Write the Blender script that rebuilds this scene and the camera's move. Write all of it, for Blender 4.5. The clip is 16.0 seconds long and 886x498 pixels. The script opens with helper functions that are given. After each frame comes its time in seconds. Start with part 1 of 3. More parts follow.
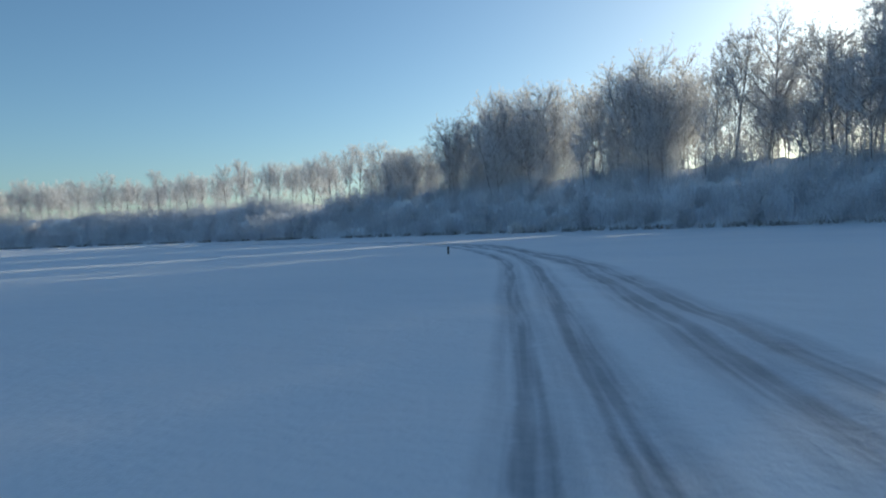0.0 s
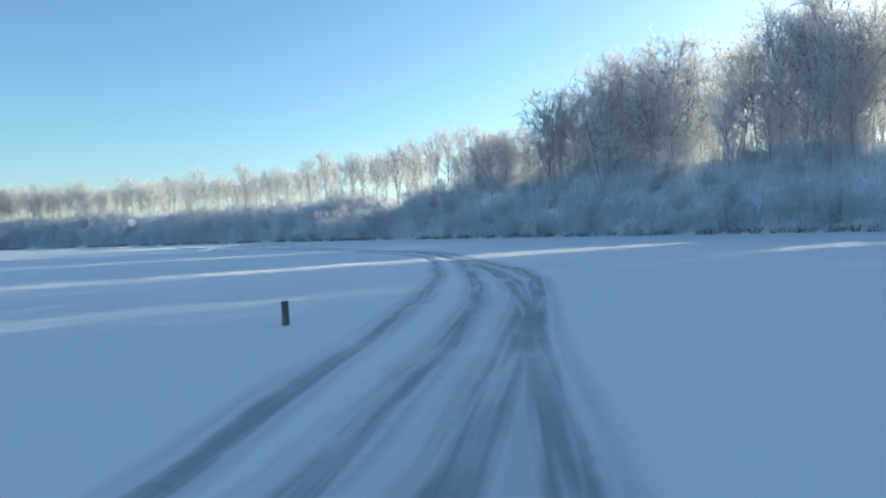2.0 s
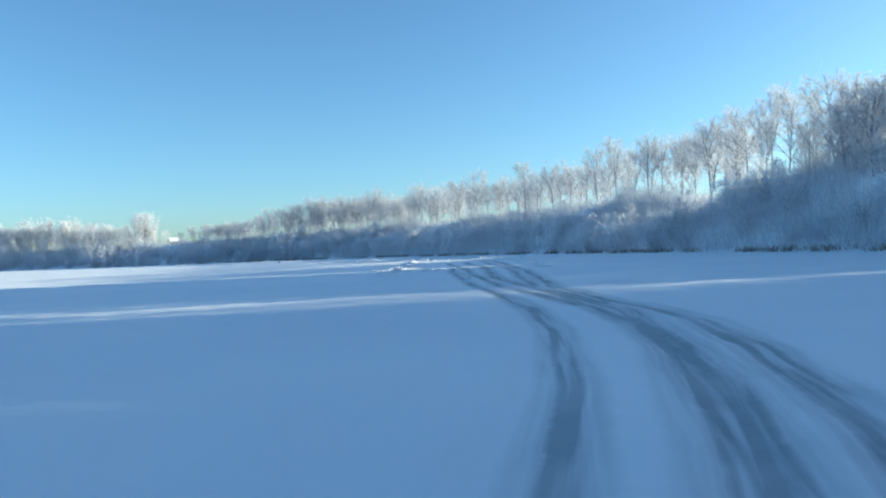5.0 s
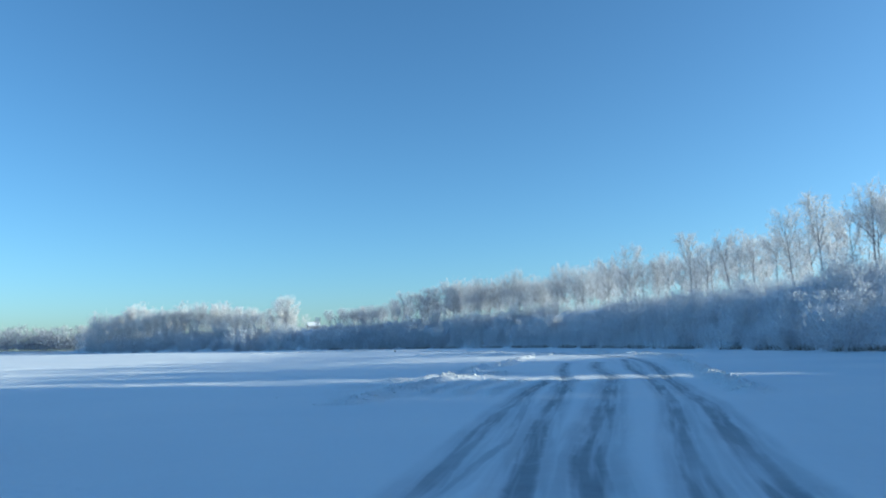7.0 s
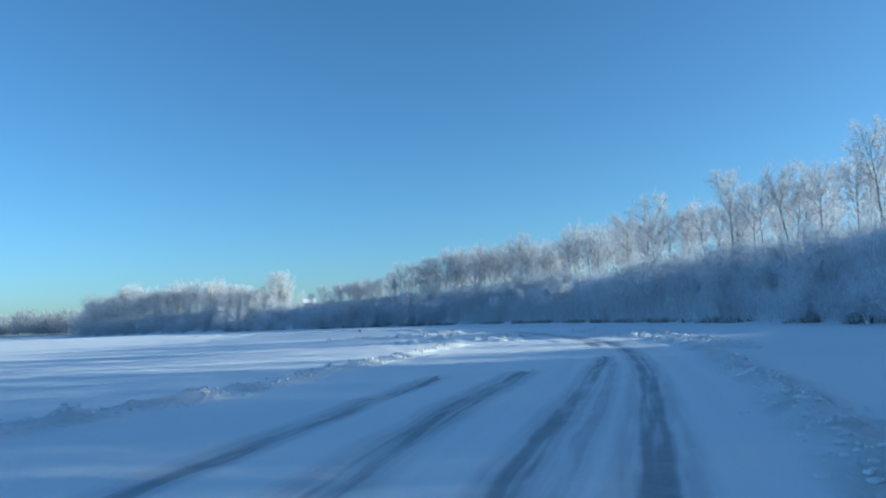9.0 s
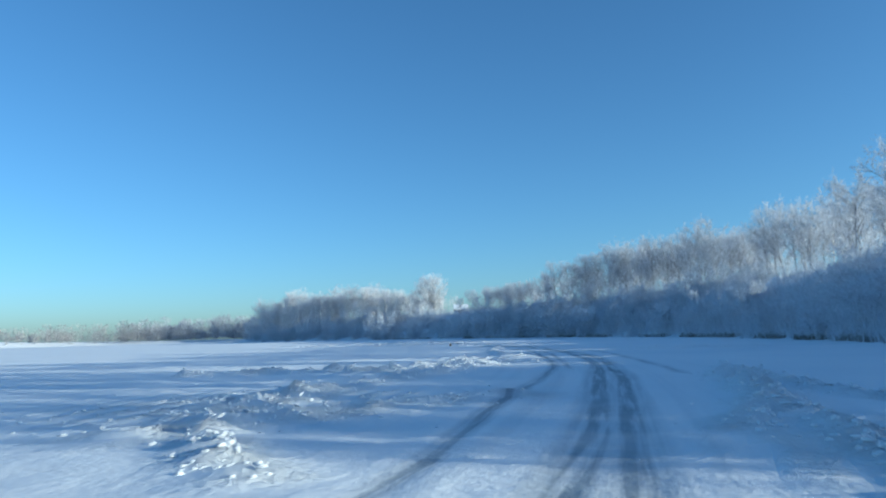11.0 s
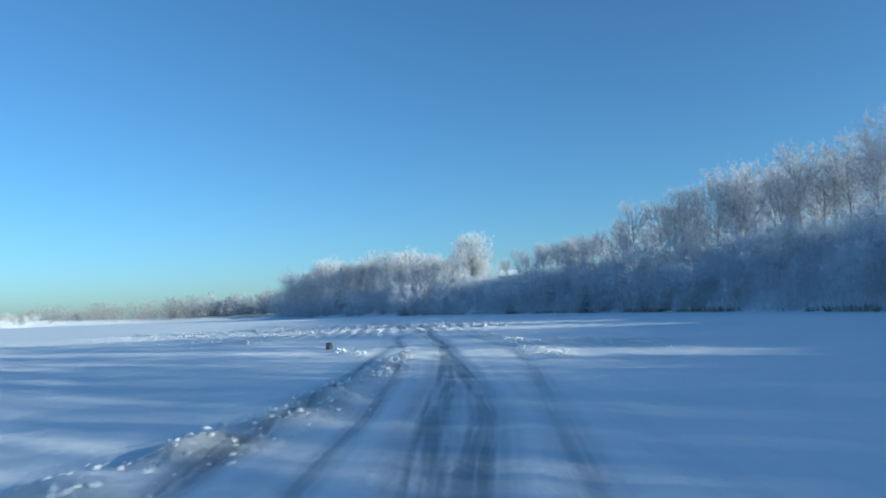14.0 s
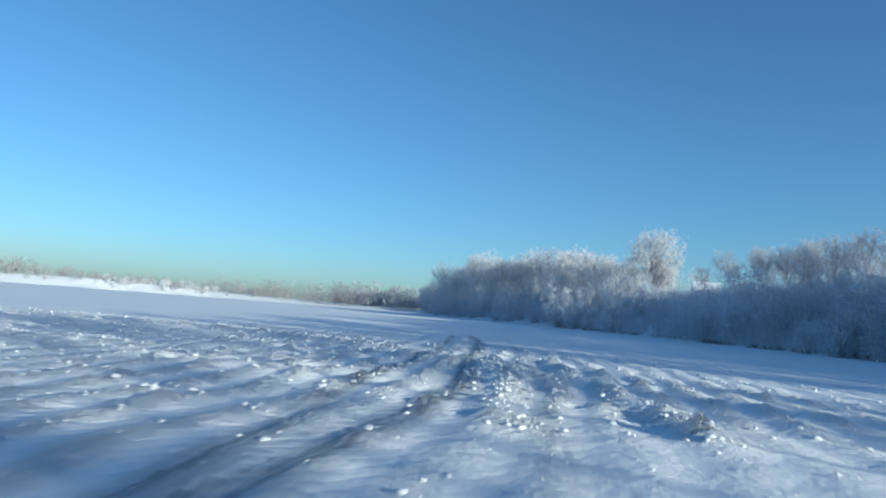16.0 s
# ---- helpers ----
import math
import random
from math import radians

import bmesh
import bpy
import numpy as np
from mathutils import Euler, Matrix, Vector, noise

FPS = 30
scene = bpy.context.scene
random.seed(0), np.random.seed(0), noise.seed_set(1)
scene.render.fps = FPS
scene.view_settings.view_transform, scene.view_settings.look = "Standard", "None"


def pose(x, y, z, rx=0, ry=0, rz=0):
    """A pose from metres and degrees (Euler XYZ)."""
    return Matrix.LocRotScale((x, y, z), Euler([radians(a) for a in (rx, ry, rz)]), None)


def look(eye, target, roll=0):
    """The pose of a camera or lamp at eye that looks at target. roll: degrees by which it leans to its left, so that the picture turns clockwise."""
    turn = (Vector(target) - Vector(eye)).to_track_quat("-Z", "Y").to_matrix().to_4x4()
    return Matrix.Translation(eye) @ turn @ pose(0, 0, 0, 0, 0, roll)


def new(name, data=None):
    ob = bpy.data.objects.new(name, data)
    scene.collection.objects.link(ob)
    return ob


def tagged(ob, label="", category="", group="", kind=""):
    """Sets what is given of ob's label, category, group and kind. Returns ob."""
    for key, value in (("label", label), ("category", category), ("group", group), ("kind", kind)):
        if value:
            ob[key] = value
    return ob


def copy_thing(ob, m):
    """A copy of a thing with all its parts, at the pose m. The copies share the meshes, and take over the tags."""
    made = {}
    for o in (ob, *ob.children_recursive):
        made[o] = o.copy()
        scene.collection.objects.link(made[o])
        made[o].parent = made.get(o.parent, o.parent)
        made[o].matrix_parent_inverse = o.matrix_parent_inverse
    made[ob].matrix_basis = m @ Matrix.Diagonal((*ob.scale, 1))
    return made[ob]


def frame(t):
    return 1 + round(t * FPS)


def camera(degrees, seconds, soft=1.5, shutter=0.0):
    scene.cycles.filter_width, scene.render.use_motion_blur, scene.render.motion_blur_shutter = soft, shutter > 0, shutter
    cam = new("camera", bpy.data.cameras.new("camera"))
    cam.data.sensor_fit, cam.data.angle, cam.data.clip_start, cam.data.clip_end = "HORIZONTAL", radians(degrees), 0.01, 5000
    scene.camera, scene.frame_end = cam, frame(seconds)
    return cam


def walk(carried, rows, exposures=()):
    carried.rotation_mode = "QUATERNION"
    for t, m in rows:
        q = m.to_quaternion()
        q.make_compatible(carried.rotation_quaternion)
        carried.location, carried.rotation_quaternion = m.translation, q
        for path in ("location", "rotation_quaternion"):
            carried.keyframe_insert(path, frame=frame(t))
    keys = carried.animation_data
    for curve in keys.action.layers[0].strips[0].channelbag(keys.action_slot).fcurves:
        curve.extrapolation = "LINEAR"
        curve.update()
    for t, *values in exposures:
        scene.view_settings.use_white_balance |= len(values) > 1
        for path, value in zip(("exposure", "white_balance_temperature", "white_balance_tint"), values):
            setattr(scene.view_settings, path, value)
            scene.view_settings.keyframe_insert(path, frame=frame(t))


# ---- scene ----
EYE = 1.3  # height of the camera over the ice


def aim(t, x, y, yaw, pitch, roll):
    """A row of the path: yaw to the left of +y and pitch upwards, in degrees."""
    a, e = radians(yaw), radians(pitch)
    ahead = Vector((-math.sin(a) * math.cos(e), math.cos(a) * math.cos(e), math.sin(e)))
    eye = Vector((x, y, EYE))
    return t, look(eye, eye + ahead * 10, roll)


DRIVE = [
    # seconds, x, y, yaw, pitch, roll
    (0.0, 0.00, 0.00, -44.58, -1.84, -2.39),
    (0.5, 5.12, 3.10, -44.70, -2.93, -2.97),
    (1.0, 10.20, 6.45, -39.69, -2.25, -3.48),
    (1.5, 15.24, 9.98, -35.36, -4.03, -1.01),
    (2.0, 19.63, 13.67, -34.05, -1.61, -2.15),
    (2.5, 23.53, 17.53, -33.18, -1.20, -2.28),
    (3.0, 26.92, 21.46, -30.63, -0.80, -1.91),
    (3.5, 29.90, 25.65, -19.49, -1.02, -3.25),
    (4.0, 32.66, 30.02, -13.33, 0.26, -2.99),
    (4.2, 33.72, 31.82, -11.18, -0.14, -2.60),
    (6.3, 40.55, 53.62, -5.73, 2.37, -2.06),
    (6.5, 41.15, 56.04, -3.70, 4.05, -1.65),
    (7.0, 42.82, 62.20, 4.10, 7.69, -1.20),
    (7.5, 43.84, 68.66, 6.00, 6.31, -0.92),
    (8.0, 45.05, 75.34, 5.31, 6.66, -1.20),
    (8.2, 45.59, 78.03, 4.46, 6.54, -1.78),
    (10.3, 53.53, 109.30, 14.47, 5.00, -2.62),
    (10.5, 53.44, 112.63, 15.91, 5.13, -2.24),
    (11.0, 52.96, 121.05, 22.00, 6.94, -1.59),
    (11.5, 51.89, 129.73, 26.39, 7.50, -2.02),
    (12.0, 50.71, 138.44, 27.05, 7.53, -1.97),
    (12.5, 48.99, 147.04, 27.55, 7.22, -1.89),
    (13.0, 46.53, 155.62, 29.67, 5.47, -1.47),
    (13.5, 43.52, 164.26, 26.23, 4.95, -1.67),
    (14.0, 40.21, 173.11, 28.03, 4.96, -2.19),
    (14.5, 36.67, 182.10, 34.85, 4.84, -2.29),
    (15.0, 32.79, 190.93, 38.98, 4.23, -2.09),
    (15.5, 28.27, 199.41, 41.35, 3.41, -0.54),
    (16.0, 23.51, 207.75, 42.68, 5.22, 4.35),
]
cam = camera(64.58, 16.0, 1.9, 0.12)
# seconds, stops, kelvin, tint of the phone's automatic exposure
EXPOSURES = [(0.0, 0.12, 7200, -1), (0.5, 0.48, 7600, -2), (1.0, 0.72, 7600, -3), (1.5, 0.58, 7500, -3), (2.0, 0.86, 7400, -3), (4.0, 0.84, 6750, -5), (6.5, 0.6, 6000, -8), (8.0, 0.42, 5650, -8), (11.0, 0.28, 5500, -8), (14.0, 0.2, 5600, -7), (16.0, 0.1, 5750, -6)]
walk(cam, [aim(*row) for row in DRIVE], EXPOSURES)

# ---- light ----
SUN_AZ, SUN_EL = 88.0, 13.0  # degrees clockwise from +y, and over the horizon
world = bpy.data.worlds.new("winter_sky")
scene.world = world
world.use_nodes = True
wn, wl = world.node_tree.nodes, world.node_tree.links
sky = wn.new("ShaderNodeTexSky")
sky.sky_type, sky.sun_disc = "NISHITA", False
sky.sun_elevation, sky.sun_rotation = radians(SUN_EL), radians(SUN_AZ)
sky.air_density, sky.dust_density, sky.ozone_density = 0.88, 0.9, 4.4
wn["Background"].inputs["Strength"].default_value = 0.15
wl.new(sky.outputs["Color"], wn["Background"].inputs["Color"])

sun_data = bpy.data.lights.new("sun", "SUN")
sun_data.energy, sun_data.angle, sun_data.color = 5.0, radians(0.5), (1.0, 0.88, 0.72)
sun = new("sun", sun_data)
sa, se = radians(SUN_AZ), radians(SUN_EL)
SUN_WAY = Vector((math.sin(sa) * math.cos(se), math.cos(sa) * math.cos(se), math.sin(se)))
sun.matrix_world = look(SUN_WAY * 300, (0, 0, 0))


# ---- tyre ruts on the ice ----
# Tyre ruts, and one broad furrow: half width, depth and the line they follow on the ice.
RUTS = [
    (0.17, 0.9, [(-9, -7), (4, 3.2), (10, 8.4), (17.1, 14.4), (20, 17.2), (26.4, 24.6), (30.5, 30), (33.6, 34.8), (37.5, 41.5), (40.2, 49.9), (41.2, 57), (41.6, 64.1), (42.3, 70.5), (43.4, 79.9), (44.3, 85)]),
    (0.18, 1.0, [(-8, -8), (3, 1.6), (9, 6.6), (17.1, 13.4), (21.1, 17.2), (26.8, 23.3), (31.8, 30.3), (36.4, 37.6), (40.5, 45.5), (42, 53), (42.2, 62), (42.9, 68), (43.5, 73.8), (45, 85), (45.8, 95), (47, 105)]),
    (0.24, 1.0, [(-8, -9.6), (3.5, 0.4), (9, 4.9), (17.2, 11.9), (19.4, 14.1), (21.3, 16.3), (26.6, 21.8), (31.1, 27.7), (34.2, 32.9), (36, 36.4), (37.6, 39.6), (39.5, 43.6), (42.3, 52), (43, 62), (43.8, 70.4), (44.5, 74.1), (46, 82.5), (46.8, 87), (47.7, 97.7), (49, 106)]),
    (0.21, 1.0, [(-7, -10), (4, -0.2), (9, 4.2), (16.3, 10.4), (18.7, 12.7), (21.5, 15.5), (25.5, 20.4), (31.5, 27.1), (35, 33.2), (37, 37.2), (39, 40.9), (40.5, 43.7), (42.8, 50.5), (43.2, 57), (43.6, 61), (44.5, 64.8), (45.6, 70.4), (46.9, 76.4), (48.2, 84.7), (50.4, 97), (52, 108), (52.6, 116), (52.6, 121), (52.2, 127), (51.2, 133.9), (50.2, 140.6), (49, 146.3), (47.2, 154.5), (45.2, 161), (42.9, 166.5), (39.8, 173.2), (36.5, 181), (34.8, 184.2), (32.2, 188.6), (28.9, 194.2), (25, 201)]),
    (0.17, 0.95, [(42.2, 54), (42.9, 60), (43.7, 64), (45, 70.8), (46.5, 77.6), (48.1, 87.5), (48.9, 95), (50.2, 103), (51.4, 111)]),
    (0.23, 1.0, [(51.8, 118), (51.9, 124), (51.3, 130), (50.6, 134.5), (50, 138), (48.9, 144.5), (47.9, 149.3), (46.6, 154.5), (45, 159.5), (42.9, 166), (41, 171), (38.6, 175.6), (35.8, 181), (34, 184.7), (30.9, 190.5), (28.3, 195.3), (25.9, 199.3), (21.5, 206.3), (18.6, 211.5), (16, 216.3), (11.5, 222), (2.9, 233), (-5, 242)]),
    (0.12, 0.9, [(50.6, 122), (49.9, 128), (49, 133), (47.7, 142), (46.8, 147), (45.5, 152), (43.2, 159), (41, 166), (38.5, 171.5), (36.5, 175.4), (34.4, 179.5), (32.8, 183), (29.6, 188.5), (25.5, 196.5)]),
    (0.1, 0.7, [(47.6, 146), (46.4, 150.5), (45, 155.2), (42.6, 163.5), (39.6, 170.5), (37.3, 176), (33.5, 183.5), (30, 189.8)]),
    (0.14, 0.5, [(51.6, 143), (49.7, 150.5), (48, 156.5), (46, 163.5), (43.2, 169.5), (40.1, 175.1), (36.8, 182.5), (33.8, 189.3), (30.6, 195.4), (25, 204)]),
    (0.1, 0.6, [(41.7, 66), (42.9, 71.5), (43.6, 79.8), (44.4, 86)]),
    (0.15, 0.9, [(27, 194.5), (21, 204), (18.9, 210), (13.3, 217), (6.8, 226), (-4, 239)]),
    # shallow broad furrow: its shade is put into the colour as a faint rut
    (0.25, 0.35, [(27, 203), (22, 210.5), (18.1, 215.9), (13, 223), (5, 233)]),
    (0.12, 0.5, [(47, 80), (48, 87), (48.6, 91), (50, 99), (51.3, 108)]),
]


# ---- materials ----
def material(name, rough=0.8):
    m = bpy.data.materials.new(name)
    m.use_nodes = True
    n, l = m.node_tree.nodes, m.node_tree.links
    s = n["Principled BSDF"]
    s.inputs["Roughness"].default_value = rough
    return m, n, l, s


def noise_node(n, l, scale, detail=4.0, rough=0.6, coords=None):
    t = n.new("ShaderNodeTexNoise")
    t.inputs["Scale"].default_value = scale
    t.inputs["Detail"].default_value = detail
    t.inputs["Roughness"].default_value = rough
    if coords is not None:
        l.new(coords, t.inputs["Vector"])
    return t.outputs["Fac"]


def ramp(n, l, fac, stops):
    r = n.new("ShaderNodeValToRGB")
    e = r.color_ramp.elements
    while len(e) < len(stops):
        e.new(0.5)
    for el, (p, c) in zip(e, stops):
        el.position, el.color = p, (*c, 1)
    l.new(fac, r.inputs["Fac"])
    return r.outputs["Color"]


def mix(n, l, fac, a, b):
    m = n.new("ShaderNodeMix")
    m.data_type = "RGBA"
    for sock, v in ((m.inputs[0], fac), (m.inputs[6], a), (m.inputs[7], b)):
        if isinstance(v, (int, float)):
            sock.default_value = v
        elif isinstance(v, tuple):
            sock.default_value = (*v, 1)
        else:
            l.new(v, sock)
    return m.outputs[2]


def calc(n, l, op, a, b):
    m = n.new("ShaderNodeMath")
    m.operation = op
    m.use_clamp = op in ("ADD", "MULTIPLY", "SUBTRACT")
    for sock, v in zip(m.inputs, (a, b)):
        if isinstance(v, (int, float)):
            sock.default_value = v
        else:
            l.new(v, sock)
    return m.outputs[0]


def bump(n, l, s, height, strength, distance):
    b = n.new("ShaderNodeBump")
    b.inputs["Strength"].default_value, b.inputs["Distance"].default_value = strength, distance
    l.new(height, b.inputs["Height"])
    l.new(b.outputs["Normal"], s.inputs["Normal"])


def snow_ground_material():
    """Snow on ice: wind-packed, with tyre ruts where grey ice shows through, and bare earth on steep bank faces."""
    m, n, l, s = material("snow_on_ice", 0.75)
    g = n.new("ShaderNodeNewGeometry").outputs["Position"]
    fine, broad = noise_node(n, l, 6.0, 6, 0.65, g), noise_node(n, l, 0.12, 4, 0.5, g)
    snow = ramp(n, l, broad, [(0.3, (0.80, 0.83, 0.87)), (0.7, (0.88, 0.89, 0.91))])
    snow = mix(n, l, calc(n, l, "MULTIPLY", fine, 0.25), snow, (0.72, 0.76, 0.82))
    # long scratches along the driven lane
    lane, drivn = n.new("ShaderNodeAttribute"), n.new("ShaderNodeAttribute")
    lane.attribute_name, drivn.attribute_name = "lane", "driven"
    sep, com = n.new("ShaderNodeSeparateXYZ"), n.new("ShaderNodeCombineXYZ")
    l.new(g, sep.inputs[0])
    across, length = n.new("ShaderNodeMath"), n.new("ShaderNodeMath")
    across.operation = length.operation = "MULTIPLY"
    across.inputs[1].default_value, length.inputs[1].default_value = 2.0, 0.03
    l.new(lane.outputs["Fac"], across.inputs[0])
    l.new(sep.outputs["Y"], length.inputs[0])
    l.new(across.outputs[0], com.inputs[0])
    l.new(length.outputs[0], com.inputs[1])
    lines = n.new("ShaderNodeMapRange")
    lines.inputs["From Min"].default_value, lines.inputs["From Max"].default_value = 0.48, 0.68
    l.new(noise_node(n, l, 1.0, 2, 0.5, com.outputs[0]), lines.inputs["Value"])
    streak = calc(n, l, "MULTIPLY", lines.outputs["Result"], drivn.outputs["Fac"])
    snow = mix(n, l, calc(n, l, "MULTIPLY", streak, 0.25), snow, (0.47, 0.53, 0.6))
    rag = noise_node(n, l, 2.3, 6, 0.7, g)
    patch = noise_node(n, l, 0.35, 3, 0.6, g)
    edge = calc(n, l, "MULTIPLY", calc(n, l, "ADD", rag, -0.5), 0.18)
    w = None
    for k, (width, depth, line) in enumerate(RUTS):
        side = n.new("ShaderNodeAttribute")
        side.attribute_name = "rut_%d" % k
        off = n.new("ShaderNodeMath")
        off.operation = "ABSOLUTE"
        l.new(side.outputs["Fac"], off.inputs[0])
        shaken = n.new("ShaderNodeMath")
        shaken.operation = "ADD"
        l.new(off.outputs[0], shaken.inputs[0])
        l.new(edge, shaken.inputs[1])
        # streaks along the rut, from many passing wheels
        lay, far = n.new("ShaderNodeCombineXYZ"), n.new("ShaderNodeMath")
        far.operation = "MULTIPLY_ADD"
        far.inputs[1].default_value, far.inputs[2].default_value = 0.05, 7.3 * k
        l.new(sep.outputs["Y"], far.inputs[0])
        l.new(side.outputs["Fac"], lay.inputs[0])
        l.new(far.outputs[0], lay.inputs[1])
        pull = noise_node(n, l, 7.0, 2, 0.5, lay.outputs[0])
        streaky = n.new("ShaderNodeMapRange")
        for name_, v in (("From Min", 0.34), ("From Max", 0.55), ("To Min", 0.42), ("To Max", 1.0)):
            streaky.inputs[name_].default_value = v
        l.new(pull, streaky.inputs["Value"])
        bands = []
        for lo, hi, most in ((0.5, 1.3, depth), (1.1, 2.5, depth * 0.45)):
            span = n.new("ShaderNodeMapRange")
            span.interpolation_type = "SMOOTHSTEP"
            for name_, v in (("From Min", width * lo), ("From Max", width * hi), ("To Min", most), ("To Max", 0.0)):
                span.inputs[name_].default_value = v
            l.new(shaken.outputs[0], span.inputs["Value"])
            bands.append(span.outputs["Result"])
        trace = calc(n, l, "MULTIPLY", calc(n, l, "MAXIMUM", *bands), streaky.outputs["Result"])
        if k % 3 == 0:
            reach, parts = n.new("ShaderNodeAttribute"), n.new("ShaderNodeSeparateXYZ")
            reach.attribute_name = "reach_%d" % (k // 3)
            l.new(reach.outputs["Vector"], parts.inputs[0])
        here = calc(n, l, "MULTIPLY", trace, parts.outputs[k % 3])
        w = here if w is None else calc(n, l, "MAXIMUM", w, here)
    keep = n.new("ShaderNodeMapRange")
    for name_, v in (("From Min", 0.3), ("From Max", 0.55), ("To Min", 0.5), ("To Max", 1.0)):
        keep.inputs[name_].default_value = v
    l.new(calc(n, l, "ADD", calc(n, l, "MULTIPLY", patch, 0.7), calc(n, l, "MULTIPLY", rag, 0.3)), keep.inputs["Value"])
    w = calc(n, l, "MULTIPLY", w, keep.outputs["Result"])
    ice = mix(n, l, rag, (0.09, 0.12, 0.16), (0.36, 0.41, 0.47))
    l.new(mix(n, l, calc(n, l, "MULTIPLY", w, 0.95), snow, ice), s.inputs["Base Color"])
    l.new(calc(n, l, "SUBTRACT", 0.8, calc(n, l, "MULTIPLY", w, 0.3)), s.inputs["Roughness"])
    s.inputs["Specular IOR Level"].default_value = 0.3
    h = calc(n, l, "ADD", calc(n, l, "MULTIPLY", fine, 0.3), calc(n, l, "MULTIPLY", noise_node(n, l, 1.6, 5, 0.6, g), 0.5))
    h = calc(n, l, "ADD", h, calc(n, l, "MULTIPLY", streak, 0.08))
    crumbs = n.new("ShaderNodeAttribute")
    crumbs.attribute_name = "rough"
    coarse = n.new("ShaderNodeBump")
    coarse.inputs["Strength"].default_value, coarse.inputs["Distance"].default_value = 1.0, 0.18
    grains = n.new("ShaderNodeTexVoronoi")
    grains.inputs["Scale"].default_value, grains.inputs["Randomness"].default_value = 7.5, 1.0
    l.new(g, grains.inputs["Vector"])
    lump = calc(n, l, "ADD", calc(n, l, "MULTIPLY", noise_node(n, l, 7.0, 8, 0.7, g), 0.7), calc(n, l, "MULTIPLY", calc(n, l, "SUBTRACT", 1.0, grains.outputs["Distance"]), 0.35))
    l.new(calc(n, l, "MULTIPLY", lump, crumbs.outputs["Fac"]), coarse.inputs["Height"])
    bump(n, l, s, h, 0.5, 0.14)
    l.new(coarse.outputs["Normal"], n["Bump.001"].inputs["Normal"])
    return m


def snow_material(name, tint=(0.86, 0.88, 0.91)):
    m, n, l, s = material(name, 0.95)
    g = n.new("ShaderNodeNewGeometry").outputs["Position"]
    f = noise_node(n, l, 9.0, 5, 0.6, g)
    l.new(ramp(n, l, f, [(0.25, tuple(c * 0.88 for c in tint)), (0.7, tint)]), s.inputs["Base Color"])
    s.inputs["Specular IOR Level"].default_value = 0.08
    bump(n, l, s, f, 0.5, 0.05)
    return m


def frost_material(name, pale, dark, translucent=0.35):
    """Twigs under hoar frost: each one a little different, partly letting light through."""
    m, n, l, s = material(name, 0.8)
    isl, ob = n.new("ShaderNodeNewGeometry"), n.new("ShaderNodeObjectInfo")
    f = calc(n, l, "ADD", calc(n, l, "MULTIPLY", isl.outputs["Random Per Island"], 0.75), calc(n, l, "MULTIPLY", ob.outputs["Random"], 0.25))
    col = ramp(n, l, f, [(0.0, dark), (0.35, tuple((a + b) / 2 for a, b in zip(pale, dark))), (0.8, pale)])
    l.new(col, s.inputs["Base Color"])
    s.inputs["Specular IOR Level"].default_value = 0.2
    t = n.new("ShaderNodeBsdfTranslucent")
    l.new(col, t.inputs["Color"])
    x = n.new("ShaderNodeMixShader")
    x.inputs[0].default_value = translucent
    l.new(s.outputs[0], x.inputs[1])
    l.new(t.outputs[0], x.inputs[2])
    l.new(x.outputs[0], n["Material Output"].inputs["Surface"])
    return m


def bark_material():
    m, n, l, s = material("frosted_bark", 0.85)
    g = n.new("ShaderNodeNewGeometry").outputs["Position"]
    f = noise_node(n, l, 5.0, 5, 0.7, g)
    # frost tones, raised further so that the colour stands in for haze
    l.new(ramp(n, l, f, [(0.28, (0.08, 0.076, 0.08)), (0.46, (0.25, 0.245, 0.255)), (0.62, (0.6, 0.61, 0.64))]), s.inputs["Base Color"])
    bump(n, l, s, f, 0.6, 0.03)
    return m


def wood_material(name, a, b):
    m, n, l, s = material(name, 0.75)
    g = n.new("ShaderNodeNewGeometry").outputs["Position"]
    f = noise_node(n, l, 12.0, 5, 0.6, g)
    l.new(ramp(n, l, f, [(0.3, a), (0.7, b)]), s.inputs["Base Color"])
    bump(n, l, s, f, 0.4, 0.01)
    return m


SNOW_GROUND = snow_ground_material()
SNOW = snow_material("loose_snow")
FROST = frost_material("hoar_frost_twigs", (0.84, 0.85, 0.88), (0.36, 0.36, 0.39), 0.48)
FROST_WHITE = frost_material("heavy_hoar_frost", (0.92, 0.91, 0.91), (0.62, 0.61, 0.62), 0.4)
FROST_BUSH = frost_material("frosted_thicket", (0.78, 0.80, 0.84), (0.45, 0.46, 0.49), 0.4)
FAR_FROST = frost_material("thin_frost_on_far_trees", (0.58, 0.60, 0.64), (0.24, 0.24, 0.27), 0.3)
BRUSH = frost_material("grey_brush", (0.52, 0.50, 0.50), (0.22, 0.20, 0.19), 0.3)
DEAD_GRASS = frost_material("dead_grass", (0.3, 0.27, 0.24), (0.08, 0.07, 0.06), 0.25)
BARK = bark_material()
GREY_WOOD = wood_material("weathered_wood", (0.07, 0.06, 0.05), (0.18, 0.16, 0.14))
DARK_PLASTIC = wood_material("scuffed_dark_plastic", (0.05, 0.055, 0.06), (0.11, 0.115, 0.12))


